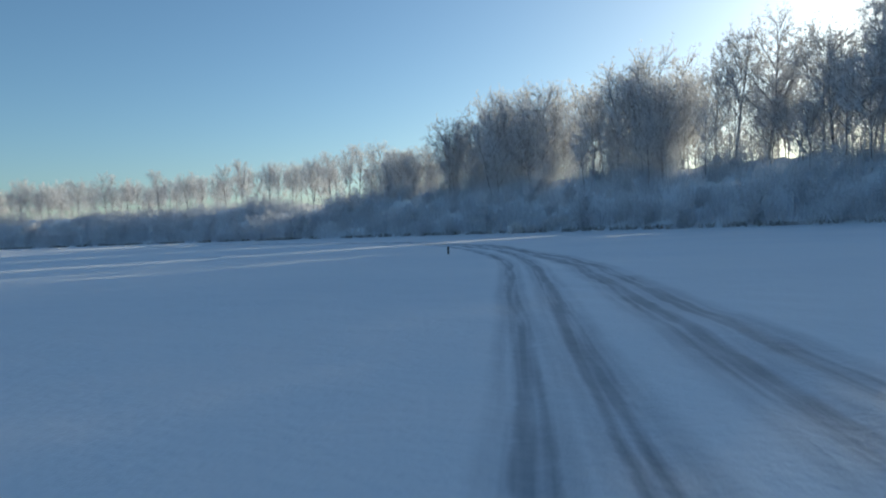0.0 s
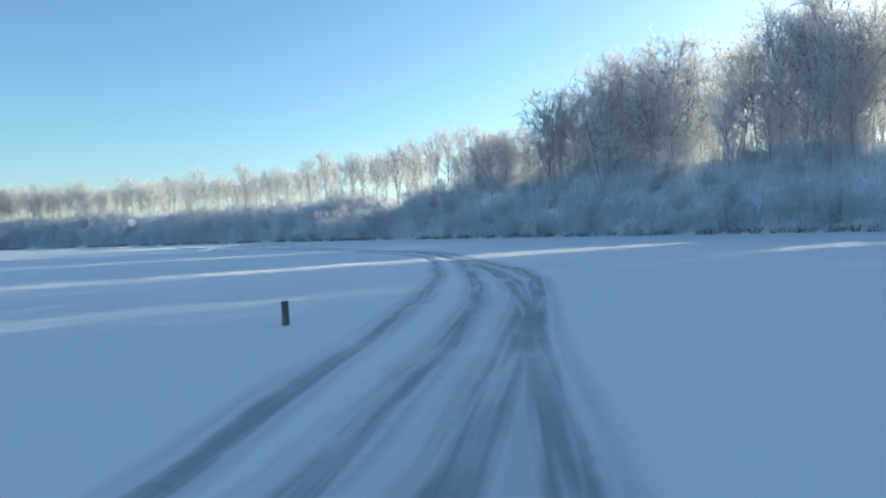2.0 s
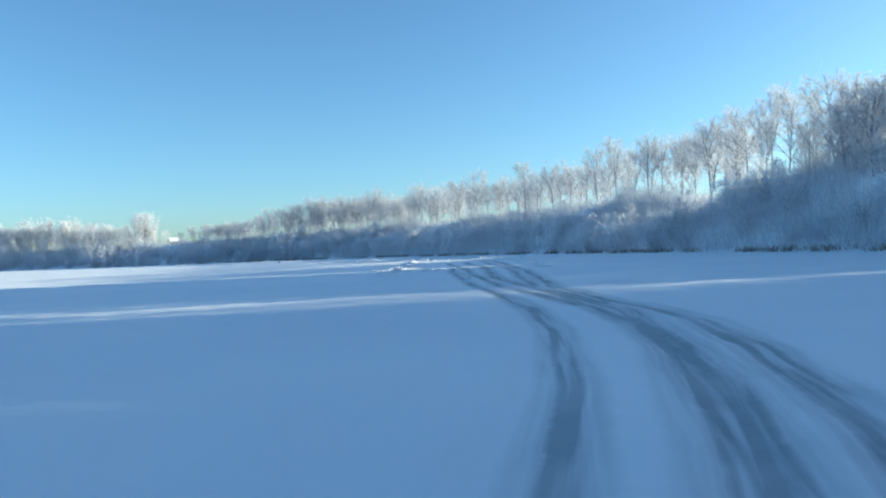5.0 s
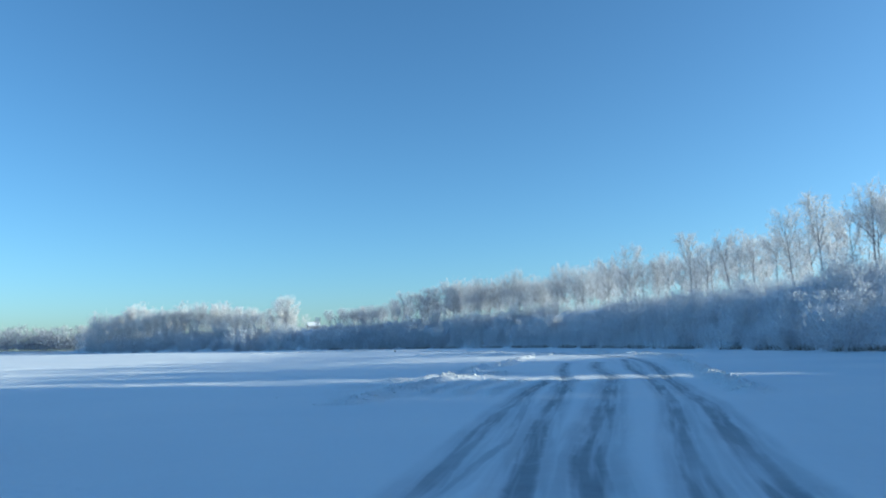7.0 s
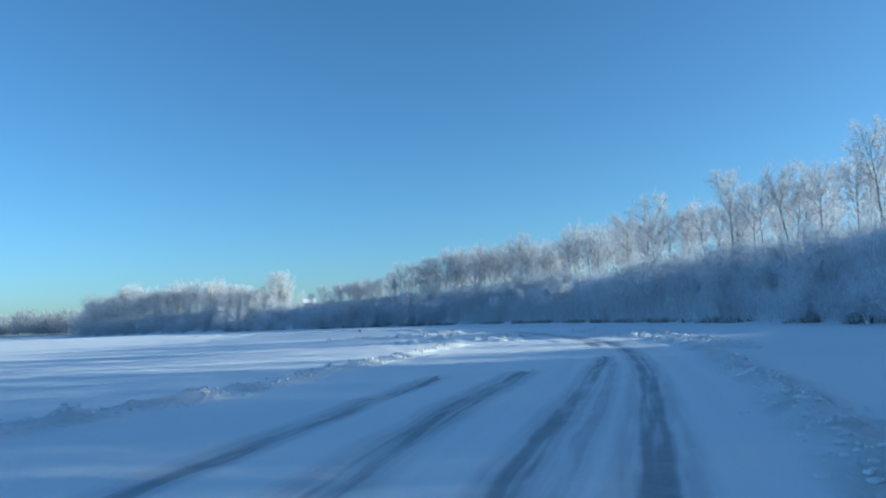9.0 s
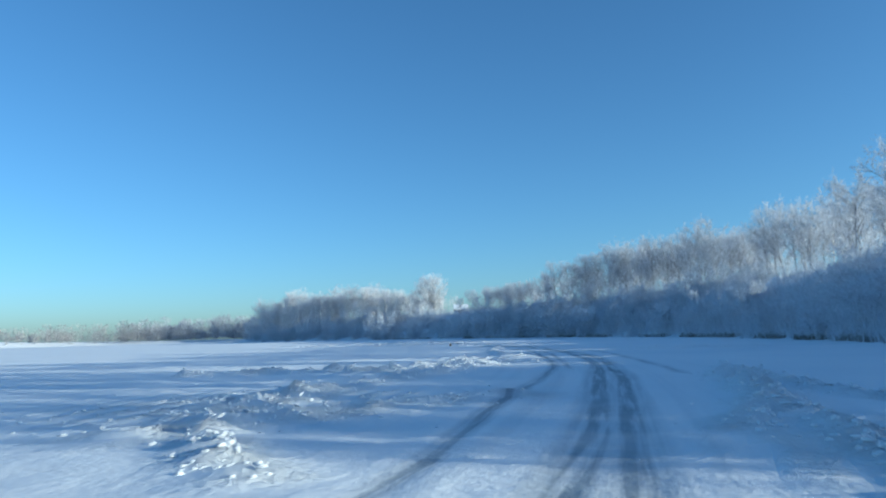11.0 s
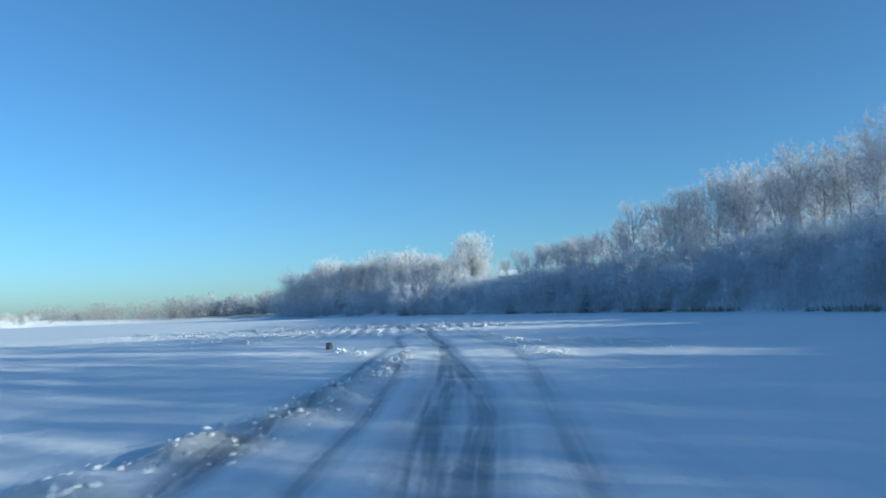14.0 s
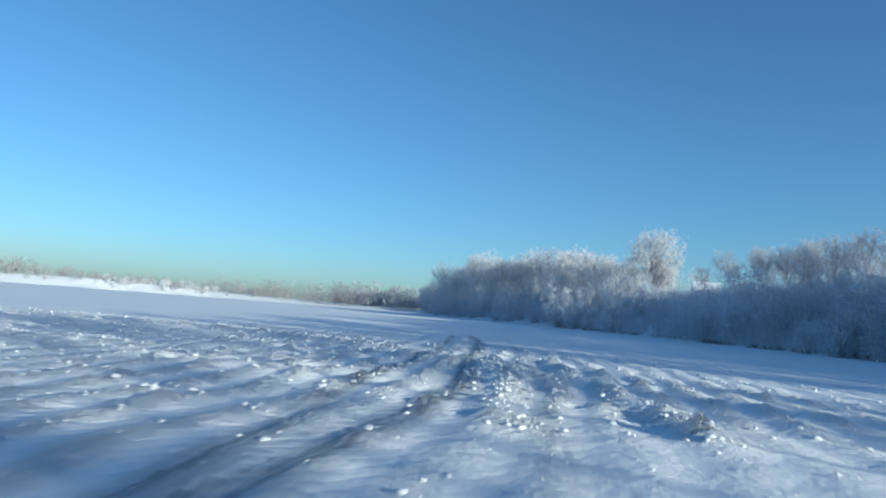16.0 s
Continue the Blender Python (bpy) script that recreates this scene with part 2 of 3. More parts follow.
# ---- mesh helpers ----
def mesh_ob(name, verts, faces, mat, parent=None, label="", smooth=False):
    me = bpy.data.meshes.new(name)
    me.from_pydata([tuple(v) for v in verts], [], [tuple(f) for f in faces])
    me.materials.append(mat)
    if smooth:
        me.polygons.foreach_set("use_smooth", [True] * len(me.polygons))
    me.update()
    ob = new(name, me)
    ob.parent = parent
    return tagged(ob, label)


def part(name, bm, mat, parent=None, label=""):
    me = bpy.data.meshes.new(name)
    bm.to_mesh(me)
    bm.free()
    me.materials.append(mat)
    ob = new(name, me)
    ob.parent = parent
    return tagged(ob, label)


def rods(segments, sides=3, open_tip=True):
    """Tapered rods. segments: rows of x0 y0 z0 r0 x1 y1 z1 r1. A rod that ends thin comes to a point."""
    seg = np.asarray(segments, float)
    p0, r0, p1, r1 = seg[:, :3], seg[:, 3], seg[:, 4:7], seg[:, 7]
    d = p1 - p0
    d /= np.maximum(np.linalg.norm(d, axis=1, keepdims=True), 1e-9)
    ref = np.where(np.abs(d[:, 2:3]) > 0.9, [[1.0, 0, 0]], [[0, 0, 1.0]])
    u = np.cross(d, ref)
    u /= np.linalg.norm(u, axis=1, keepdims=True)
    v = np.cross(d, u)
    verts, faces = [], []
    k = len(seg)
    angles = [2 * math.pi * i / sides for i in range(sides)]
    ring0 = [p0 + (u * math.cos(a) + v * math.sin(a)) * r0[:, None] for a in angles]
    if open_tip:
        block = np.stack(ring0 + [p1], 1)
        w = sides + 1
        base = np.arange(k)[:, None] * w
        f = [np.hstack([base + i, base + (i + 1) % sides, base + sides]) for i in range(sides)]
    else:
        ring1 = [p1 + (u * math.cos(a) + v * math.sin(a)) * r1[:, None] for a in angles]
        block = np.stack(ring0 + ring1, 1)
        w = 2 * sides
        base = np.arange(k)[:, None] * w
        f = [np.hstack([base + i, base + (i + 1) % sides, base + sides + (i + 1) % sides, base + sides + i]) for i in range(sides)]
    return block.reshape(-1, 3), np.vstack(f).tolist()


def blades(starts, ends, width, rng):
    """Thin frosted twigs: one slender spike of ice crystals each."""
    p, q = np.asarray(starts, float), np.asarray(ends, float)
    d = q - p
    d /= np.maximum(np.linalg.norm(d, axis=1, keepdims=True), 1e-9)
    u = np.cross(d, rng.normal(0, 1, p.shape))
    u /= np.maximum(np.linalg.norm(u, axis=1, keepdims=True), 1e-9)
    w = (width * rng.uniform(0.6, 1.3, len(p)))[:, None]
    v = np.stack([p + u * w, q, p - u * w], 1).reshape(-1, 3)
    b = np.arange(len(p))[:, None] * 3
    return v, np.hstack([b, b + 1, b + 2]).tolist()


# ---- lie of the land ----
# Edge of the ice, all round the frozen river, anticlockwise; with the height and the breadth of the bank behind it.
SHORE = [
    (80, -2500, 7, 16), (74, -200, 7, 16), (72, 0, 7.5, 16), (72, 60, 7.5, 16), (72, 110, 7.5, 16), (68, 142, 7.5, 16),
    (60, 182, 7.5, 17), (52, 214, 8, 17), (40, 238, 8, 17), (27, 256, 8, 17), (12, 276, 7.5, 16), (-14, 300, 7.5, 16),
    (-52, 332, 7.5, 15), (-102, 362, 7, 14), (-163, 402, 5, 12), (-185, 425, 3, 12), (-190, 470, 2, 15), (-240, 545, 2, 15),
    (-330, 556, 2, 12), (-400, 535, 2, 10), (-462, 472, 5, 4), (-488, 400, 7, 4), (-492, 335, 5, 14), (-470, 230, 7, 25),
    (-440, 100, 12, 30), (-430, -200, 12, 30), (-520, -2500, 10, 30),
]
SH = np.array(SHORE, float)


def to_shore(x, y):
    """Distance from the shore (negative on the ice), with the bank's height and breadth there."""
    best = np.full(x.shape, 1e9)
    hi, br = np.zeros(x.shape), np.zeros(x.shape)
    inside = np.zeros(x.shape, bool)
    n = len(SH)
    for i in range(n):
        a, b = SH[i], SH[(i + 1) % n]
        d = b[:2] - a[:2]
        t = np.clip(((x - a[0]) * d[0] + (y - a[1]) * d[1]) / (d @ d), 0, 1)
        q = np.hypot(x - a[0] - t * d[0], y - a[1] - t * d[1])
        near = q < best
        best = np.where(near, q, best)
        hi, br = np.where(near, a[2] + t * (b[2] - a[2]), hi), np.where(near, a[3] + t * (b[3] - a[3]), br)
        cross = (a[1] > y) != (b[1] > y)
        with np.errstate(divide="ignore", invalid="ignore"):
            xi = a[0] + (y - a[1]) * d[0] / d[1]
        inside ^= cross & (x < xi)
    return np.where(inside, -best, best), hi, br


RNG = np.random.default_rng(7)
WAVES = [(RNG.uniform(0, 2 * math.pi), RNG.uniform(0, 2 * math.pi), 2 ** RNG.uniform(0, 1)) for _ in range(40)]


def waves(x, y, size, octaves=4, seed=0):
    """Soft unevenness between about -1 and 1, with forms of that size in metres."""
    out, amp, tot = np.zeros(np.shape(x)), 1.0, 0.0
    for o in range(octaves):
        for k in range(3):
            a, ph, f = WAVES[(seed * 7 + o * 3 + k) % 40]
            w = 2 * math.pi / size * f
            out = out + amp * np.sin(w * (x * math.cos(a) + y * math.sin(a)) + ph + 1.3 * np.sin(0.37 * w * (y * math.cos(a) - x * math.sin(a)) + ph * 2))
        tot += amp * 1.8
        amp, size = amp * 0.55, size * 0.46
    return out / tot


def round_about(line, x, y, margin):
    """The points that lie in the box round a line."""
    p = np.array([q[:2] for q in line], float)
    lo, hi = p.min(0) - margin, p.max(0) + margin
    return (x > lo[0]) & (x < hi[0]) & (y > lo[1]) & (y < hi[1])


def along(line, x, y):
    """Distance from a line of points, where it is not far off."""
    out, m = np.full(np.shape(x), 1e3), round_about(line, x, y, 6)
    x, y = x[m], y[m]
    best = np.full(np.shape(x), 1e3)
    for a, b in zip(line, line[1:]):
        a, b = np.array(a[:2], float), np.array(b[:2], float)
        d = b - a
        t = np.clip(((x - a[0]) * d[0] + (y - a[1]) * d[1]) / (d @ d), 0, 1)
        best = np.minimum(best, np.hypot(x - a[0] - t * d[0], y - a[1] - t * d[1]))
    out[m] = best
    return out


# The middle of the driven lane.
LANE = [(2, 0), (16, 11), (30, 26), (40, 45), (46, 68), (50, 92), (52.6, 118), (50.6, 138), (46, 156), (40, 174), (31, 191), (21, 207), (8, 227), (-5, 243)]
# Ridges of thrown-up snow: half width, height, line.
RIDGES = [
    (0.55, 0.17, [(39.4, 78.3), (40.3, 83.5), (41, 88.8), (41.8, 98.5), (43, 103), (45.7, 124.6)]),
    (0.7, 0.16, [(39.3, 87.9), (41.6, 88.6), (43, 92)]),
    (0.9, 0.15, [(45.2, 128.6), (43.4, 135.5), (43, 148), (42.2, 160)]),
    (0.9, 0.15, [(45.5, 130.2), (47.4, 134), (48.6, 135.2)]),
    (0.55, 0.18, [(40.4, 160.6), (38.8, 165.5), (36.9, 169.8), (34, 180.8), (29.6, 190.4)]),
    (0.4, 0.22, [(27.5, 191), (25.7, 192.5)]),
    (0.45, 0.2, [(49, 80), (50.5, 88), (53.2, 102), (54.4, 110), (55.2, 117), (54.9, 121), (54.8, 126), (54.1, 131), (53, 138)]),
    (0.35, 0.15, [(56, 112), (55.9, 119), (55.4, 123.5), (54.9, 130)]),
    (0.4, 0.16, [(57, 116), (56.6, 122.5), (56.4, 128)]),
    (0.55, 0.28, [(34.2, 141.8), (36.5, 143.4), (38.9, 143.9), (41.8, 145.2), (43.4, 147.2)]),
    (0.5, 0.24, [(40.5, 148.6), (42.6, 149.6), (45, 150.8)]),
    (0.45, 0.2, [(45.9, 129.4), (47.4, 127.6), (48.8, 126.6)]),
    (0.5, 0.2, [(53.1, 131), (53.5, 135.7), (52.5, 143)]),
    (0.5, 0.2, [(57.6, 130), (56.4, 133.6), (54.6, 137), (52.6, 146)]),
    (0.5, 0.2, [(46.5, 169.6), (50.6, 169.1), (55, 168.6)]),
    (0.5, 0.08, [(34.2, 190.5), (33, 192.6), (29.3, 199.3), (24, 207)]),
    (0.5, 0.07, [(37, 193.5), (34, 196.6), (30.7, 200.3)]),
    (0.4, 0.16, [(20.4, 216), (16.9, 220), (10.6, 226.9)]),
    (0.4, 0.14, [(18.5, 214.7), (10.6, 224.2)]),
    (0.5, 0.22, [(12, 198), (17.7, 197.8)]),
    (0.7, 0.2, [(-13, 215), (-2, 222), (6, 223), (14, 221.5)]),
]
# Churned-up patches: middle, radius, roughness.
CHURNED = [(43.8, 133, 3.8, 0.18), (41.0, 145.5, 3.0, 0.14), (40.5, 157, 2.6, 0.1), (55.5, 122, 2, 0.1), (4, 219, 15, 0.2), (42, 84, 4, 0.08), (56, 130, 3, 0.08), (33, 197, 3, 0.04), (13, 209, 7, 0.1), (16, 221, 6, 0.12)]


def bank_height(x, y):
    d, hi, br = to_shore(x, y)
    t = np.clip(d / br, 0, 1)
    rise = hi * (t * t * (3 - 2 * t)) ** 0.85
    rise = rise * np.where(x > 60, 1 - 0.28 * np.exp(-((y - 125.5) / 8) ** 2), 1.0)  # bank lowered here so that the low sun reaches the ice
    lump = np.clip(d / 6, 0, 1) * 0.55 * waves(x, y, 11, 3, 2)
    return np.where(d > 0, rise + lump, 0.0), d


def beside(line, x, y):
    """Signed distance from a line of points, positive on its left."""
    out, m = np.full(np.shape(x), 1e3), round_about(line, x, y, 14)
    x, y = x[m], y[m]
    best, sign = np.full(np.shape(x), 1e9), np.ones(np.shape(x))
    for a, b in zip(line, line[1:]):
        a, b = np.array(a, float), np.array(b, float)
        d = b - a
        t = np.clip(((x - a[0]) * d[0] + (y - a[1]) * d[1]) / (d @ d), 0, 1)
        q = np.hypot(x - a[0] - t * d[0], y - a[1] - t * d[1])
        near = q < best
        best = np.where(near, q, best)
        sign = np.where(near, np.sign(d[0] * (y - a[1]) - d[1] * (x - a[0])), sign)
    out[m] = best * sign
    return out


def smooth_line(pts, step=3.5):
    """A curve through the points."""
    p = np.array(pts, float)
    p = np.vstack([2 * p[0] - p[1], p, 2 * p[-1] - p[-2]])
    out = []
    for i in range(1, len(p) - 2):
        n = max(1, int(np.linalg.norm(p[i + 1] - p[i]) / step))
        for k in range(n):
            t = k / n
            out.append(0.5 * (2 * p[i] + (p[i + 1] - p[i - 1]) * t + (2 * p[i - 1] - 5 * p[i] + 4 * p[i + 1] - p[i + 2]) * t ** 2 + (3 * p[i] - p[i - 1] - 3 * p[i + 1] + p[i + 2]) * t ** 3))
    return out + [p[-2]]


def field_strips(x, y):
    """Strips along the lane: thrown-up snow between wheel tracks."""
    return np.clip(0.55 + 0.9 * np.sin(7.0 * beside(smooth_line(LANE), x, y) + 1.5 * waves(x, y, 9, 2, 8)), 0.05, 1.2)


def roughness(x, y):
    """Where the snow lies crumbled."""
    out = np.zeros(np.shape(x))
    for w, h, line in RIDGES:
        out = np.maximum(out, np.exp(-(along(line, x, y) / (1.3 * w)) ** 4) * np.clip(0.6 + 0.6 * waves(x, y, 3, 3, 3), 0, 1))
    strips = field_strips(x, y)
    for cx, cy, r, h in CHURNED:
        out = np.maximum(out, strips * np.exp(-(np.hypot(x - cx, y - cy) / r) ** 4))
    return np.clip(out, 0, 1)


def near_relief(x, y):
    """Ruts, ridges and churned snow on the ice."""
    z = 0.03 * waves(x, y, 9, 4, 0) + 0.012 * waves(x, y, 1.7, 2, 1)
    for w, depth, line in RUTS:
        q = along(line, x, y)
        z = z - 0.035 * depth * np.exp(-(q / (1.6 * w)) ** 2) + 0.02 * depth * np.exp(-((q - 0.34) / 0.2) ** 2)
    lumps = np.abs(waves(x, y, 0.7, 3, 6)) * np.clip(0.7 + 0.9 * waves(x, y, 2.7, 2, 9), 0.1, 1.5)
    for w, h, line in RIDGES:
        q = along(line, x, y)
        z = z + 0.75 * h * np.exp(-(q / (0.7 * w)) ** 2) * (np.clip(0.65 + 0.8 * waves(x, y, 1.9, 4, 3), 0.1, 1.4) + 0.6 * lumps)
    strips = field_strips(x, y)
    for cx, cy, r, h in CHURNED:
        q = np.hypot(x - cx, y - cy) / r
        z = z + 0.5 * h * strips * np.exp(-q ** 2) * (np.abs(waves(x, y, 1.7, 4, 4)) * 0.6 + 1.0 * lumps)
    return z


def ground_height(x, y):
    z, d = bank_height(x, y)
    near = (x > -30) & (x < 70) & (y > -30) & (y < 262)
    r = 0.035 * waves(x, y, 9, 4, 0)
    if np.any(near):
        r[near] = near_relief(x[near], y[near])
    return z + np.clip(-d / 4, 0, 1) * r


def spaced(edges):
    """Grid lines: rows of (from, to, step)."""
    out = []
    for a, b, s in edges:
        out += list(np.arange(a, b - 1e-6, s))
    return np.array(out + [edges[-1][1]])


def build_ground():
    gx = spaced([(-3000, -700, 230), (-700, -420, 10), (-420, -60, 12), (-60, -16, 2), (-16, 2, 0.35), (2, 60, 0.22), (60, 110, 1.5), (110, 300, 19), (300, 3000, 270)])
    gy = spaced([(-3000, -200, 280), (-200, -20, 9), (-20, 0, 1), (0, 242, 0.26), (242, 300, 1.5), (300, 440, 3), (440, 640, 8), (640, 3000, 236)])
    x, y = np.meshgrid(gx, gy)
    z = ground_height(x, y)
    nx, ny = len(gx), len(gy)
    i = np.arange(ny - 1)[:, None] * nx + np.arange(nx - 1)[None, :]
    faces = np.stack([i, i + 1, i + nx + 1, i + nx], -1).reshape(-1, 4)
    me = bpy.data.meshes.new("ground")
    me.from_pydata(np.stack([x, y, z], -1).reshape(-1, 3).tolist(), [], faces.tolist())
    me.materials.append(SNOW_GROUND)
    near = (x > -20) & (x < 65) & (y > -25) & (y < 260)
    lane, driven = np.full(x.shape, 9.0), np.zeros(x.shape)
    lane[near] = np.clip(beside(smooth_line(LANE), x[near], y[near]), -9, 9)
    driven[near] = np.clip(1.4 - np.abs(lane[near] - 0.6) / 3.4, 0, 1) * np.clip((y[near] - 85) / 40, 0.15, 1)
    rough = np.zeros(x.shape)
    rough[near] = roughness(x[near], y[near])
    for name, values in (("lane", lane), ("driven", driven), ("rough", rough)):
        a = me.attributes.new(name, "FLOAT", "POINT")
        a.data.foreach_set("value", values.ravel().astype(np.float32))
    reach = np.zeros((5, x.size, 3), np.float32)
    for k, (w, depth, line) in enumerate(RUTS):
        v = np.full(x.shape, 9.0)
        v[near] = np.clip(beside(smooth_line(line), x[near], y[near]), -9, 9)
        reach[k // 3, :, k % 3] = np.clip(1.9 - 1.6 * np.abs(v), 0, 1).ravel()
        a = me.attributes.new("rut_%d" % k, "FLOAT", "POINT")
        a.data.foreach_set("value", v.ravel().astype(np.float32))
    for k in range(5):
        a = me.attributes.new("reach_%d" % k, "FLOAT_VECTOR", "POINT")
        a.data.foreach_set("vector", reach[k].ravel())
    me.polygons.foreach_set("use_smooth", [True] * len(me.polygons))
    me.update()
    ob = new("ground", me)
    return tagged(ob, "snow-covered frozen river with tyre ruts and snowy banks", "ground", kind="structure")


build_ground()


def height_at(x, y):
    return float(ground_height(np.array([float(x)]), np.array([float(y)]))[0])


# ---- trees and bushes ----
def branch(rng, p, way, length, r0, r1, pieces, bend, lift):
    """A bent limb: its rods and the points along it."""
    rows, pts = [], [(np.array(p, float), np.array(way, float))]
    q, w = np.array(p, float), np.array(way, float)
    for k in range(pieces):
        w = w + rng.normal(0, bend, 3) + np.array([0, 0, lift])
        w /= np.linalg.norm(w)
        n = q + w * length / pieces
        a, b = r0 + (r1 - r0) * k / pieces, r0 + (r1 - r0) * (k + 1) / pieces
        rows.append([*q, a, *n, b])
        q = n
        pts.append((q, w))
    return rows, pts


def tree_meshes(seed, height, spread, bare, limbs, twigs):
    """Rods of trunk and limbs, of branches, and the ends of the frosted twigs, in a domed crown of upward fanning boughs."""
    rng = np.random.default_rng(seed)
    fine, tips = [], []
    boughs = []
    wood, spine = branch(rng, (0, 0, -0.5), (rng.normal(0, 0.06), rng.normal(0, 0.06), 1), height * 0.9 + 0.5, 0.0125 * height, 0.03, 9, 0.05, 0.03)

    def outside(q):
        v = (q[2] / height - bare) / (1 - bare)
        room = math.sqrt(max(0.0, 1 - max(0.0, (v - 0.55) / 0.47) ** 2)) * min(1.0, 0.35 + 1.3 * max(v, 0.0))
        return q[2] > height or math.hypot(q[0], q[1]) > spread * room

    for k in range(limbs):
        u = bare + (0.93 - bare) * ((k + rng.uniform(0, 1)) / limbs) ** 1.15
        i = min(int(u * 9), 8)
        f = u * 9 - i
        p = spine[i][0] * (1 - f) + spine[i + 1][0] * f
        a = k * 2.4 + rng.uniform(-0.6, 0.6)
        w = np.array([math.cos(a), math.sin(a), rng.uniform(0.7, 1.7)])
        w /= np.linalg.norm(w)
        rows, pts = branch(rng, p, w, spread * rng.uniform(1.25, 2.0), 0.0062 * height * (1.25 - u), 0.018, 6, 0.11, 0.06)
        for n, (q, ww) in enumerate(pts[1:]):
            if n > 0 and outside(q):
                break
            wood.append(rows[n])
            for _ in range(3):
                w2 = ww + rng.normal(0, 0.5, 3) + np.array([0, 0, 0.08])
                w2 /= np.linalg.norm(w2)
                r2, p2 = branch(rng, q, w2, spread * rng.uniform(0.22, 0.5), 0.022, 0.012, 2, 0.16, 0.03)
                if outside(p2[1][0]):
                    continue
                boughs += r2
                for q3, w3 in p2[1:]:
                    w4 = w3 + rng.normal(0, 0.55, 3)
                    w4 /= np.linalg.norm(w4)
                    e = q3 + w4 * spread * rng.uniform(0.12, 0.26)
                    fine.append([*q3, 0.015, *e, 0.006])
                    tips += [(q3 * (1 - t) + e * t, w4) for t in (0.2, 0.6, 1.0)] + [(q3, w3)]
    tips += [(q, w) for q, w in spine[7:]]
    pick = rng.integers(len(tips), size=twigs)
    q, w = np.array([t[0] for t in tips])[pick], np.array([t[1] for t in tips])[pick]
    d = w * 0.6 + rng.normal(0, 0.5, w.shape) + np.array([0, 0, 0.04])
    d /= np.linalg.norm(d, axis=1, keepdims=True)
    start = q + rng.normal(0, 0.07, q.shape)
    return wood + boughs, fine, start, start + d * rng.uniform(0.2, 0.75, (twigs, 1)) * (0.5 + 0.025 * height)


def joined(*pieces):
    verts, faces, n = [], [], 0
    for v, f in pieces:
        verts.append(v)
        faces += [[i + n for i in face] for face in f]
        n += len(v)
    return np.vstack(verts), faces


def make_tree(seed, height, spread, bare, limbs, twigs, thick, frost, label):
    wood, fine, a, b = tree_meshes(seed, height, spread, bare, limbs, twigs)
    root = tagged(new("frosted_tree"), label, "tree", "trees on the river bank")
    v, f = rods(wood, 3, False)
    mesh_ob("trunk", v, f, BARK, root, "dark bark with frost")
    v, f = joined(rods(fine, 3), blades(a, b, thick, np.random.default_rng(seed)))
    mesh_ob("crown", v, f, frost, root)
    return root


def make_bush(seed, height, width, stems, twigs, thick, mat):
    rng = np.random.default_rng(seed)
    wood, tips = [], []
    for k in range(stems):
        a, lean = rng.uniform(0, 2 * math.pi), rng.uniform(0.05, 1.0)
        w = np.array([math.cos(a) * lean, math.sin(a) * lean, 1.0])
        w /= np.linalg.norm(w)
        p = np.array([math.cos(a), math.sin(a), 0]) * rng.uniform(0, 0.02) * width
        p[2] = -0.4
        rows, pts = branch(rng, p, w, height * rng.uniform(0.55, 1.05), 0.045, 0.012, 4, 0.13, 0.02)
        wood += rows
        tips += pts[1:]
    pick = rng.integers(len(tips), size=twigs)
    q, w = np.array([t[0] for t in tips])[pick], np.array([t[1] for t in tips])[pick]
    d = w * 0.4 + rng.normal(0, 0.6, w.shape)
    d /= np.linalg.norm(d, axis=1, keepdims=True)
    start = q + rng.normal(0, 0.2, q.shape)
    end = start + d * rng.uniform(0.3, 1.0, (twigs, 1)) * (0.3 + 0.11 * height)
    root = tagged(new("frosted_bush"), "grey-white leafless bush under hoar frost on the bank", "bush", "thicket on the bank")
    v, f = rods(wood, 4, False)
    mesh_ob("stem", v, f, mat, root)
    v, f = blades(start, end, thick, rng)
    mesh_ob("crown", v, f, mat, root)
    return root


TALL = "tall leafless deciduous tree under hoar frost on the bank"
SIZES = [12.5, 13.5, 11.0, 12.0, 14.0, 10.0]
TREES = [
    make_tree(11, 12.5, 3.7, 0.34, 13, 4600, 0.021, FROST, TALL),
    make_tree(12, 13.5, 3.3, 0.42, 12, 4300, 0.021, FROST, TALL),
    make_tree(13, 11.0, 3.9, 0.28, 13, 4800, 0.022, FROST, TALL),
    make_tree(14, 12.0, 3.0, 0.42, 11, 3600, 0.02, FROST, TALL),
    make_tree(15, 14.0, 4.0, 0.40, 14, 5000, 0.021, FROST, TALL),
    make_tree(16, 10.0, 3.4, 0.26, 12, 4000, 0.022, FROST, TALL),
]
FAR_TREES = []
for seed, height, spread, bare in ((17, 12.5, 3.7, 0.28), (18, 13.5, 3.4, 0.34), (19, 11.0, 3.8, 0.24)):
    wood, fine, a, b = tree_meshes(seed, height, spread, bare, 8, 1900)
    FAR_TREES.append((rods(wood[::2], 3, False), joined(rods(fine[::3], 3), blades(a, b, 0.052, np.random.default_rng(seed)))))
FAR_LOW = []
for seed, height, spread, bare in ((23, 11.0, 3.6, 0.04), (24, 12.5, 3.3, 0.1), (25, 10.0, 3.9, 0.02)):
    wood, fine, a, b = tree_meshes(seed, height, spread, bare, 11, 2000)
    FAR_LOW.append((rods(wood[::2], 3, False), joined(rods(fine[::3], 3), blades(a, b, 0.05, np.random.default_rng(seed)))))
SPRUCELIKE = make_tree(21, 11.0, 2.3, 0.12, 26, 5000, 0.04, FROST_WHITE, "slim tree thickly covered in white frost")
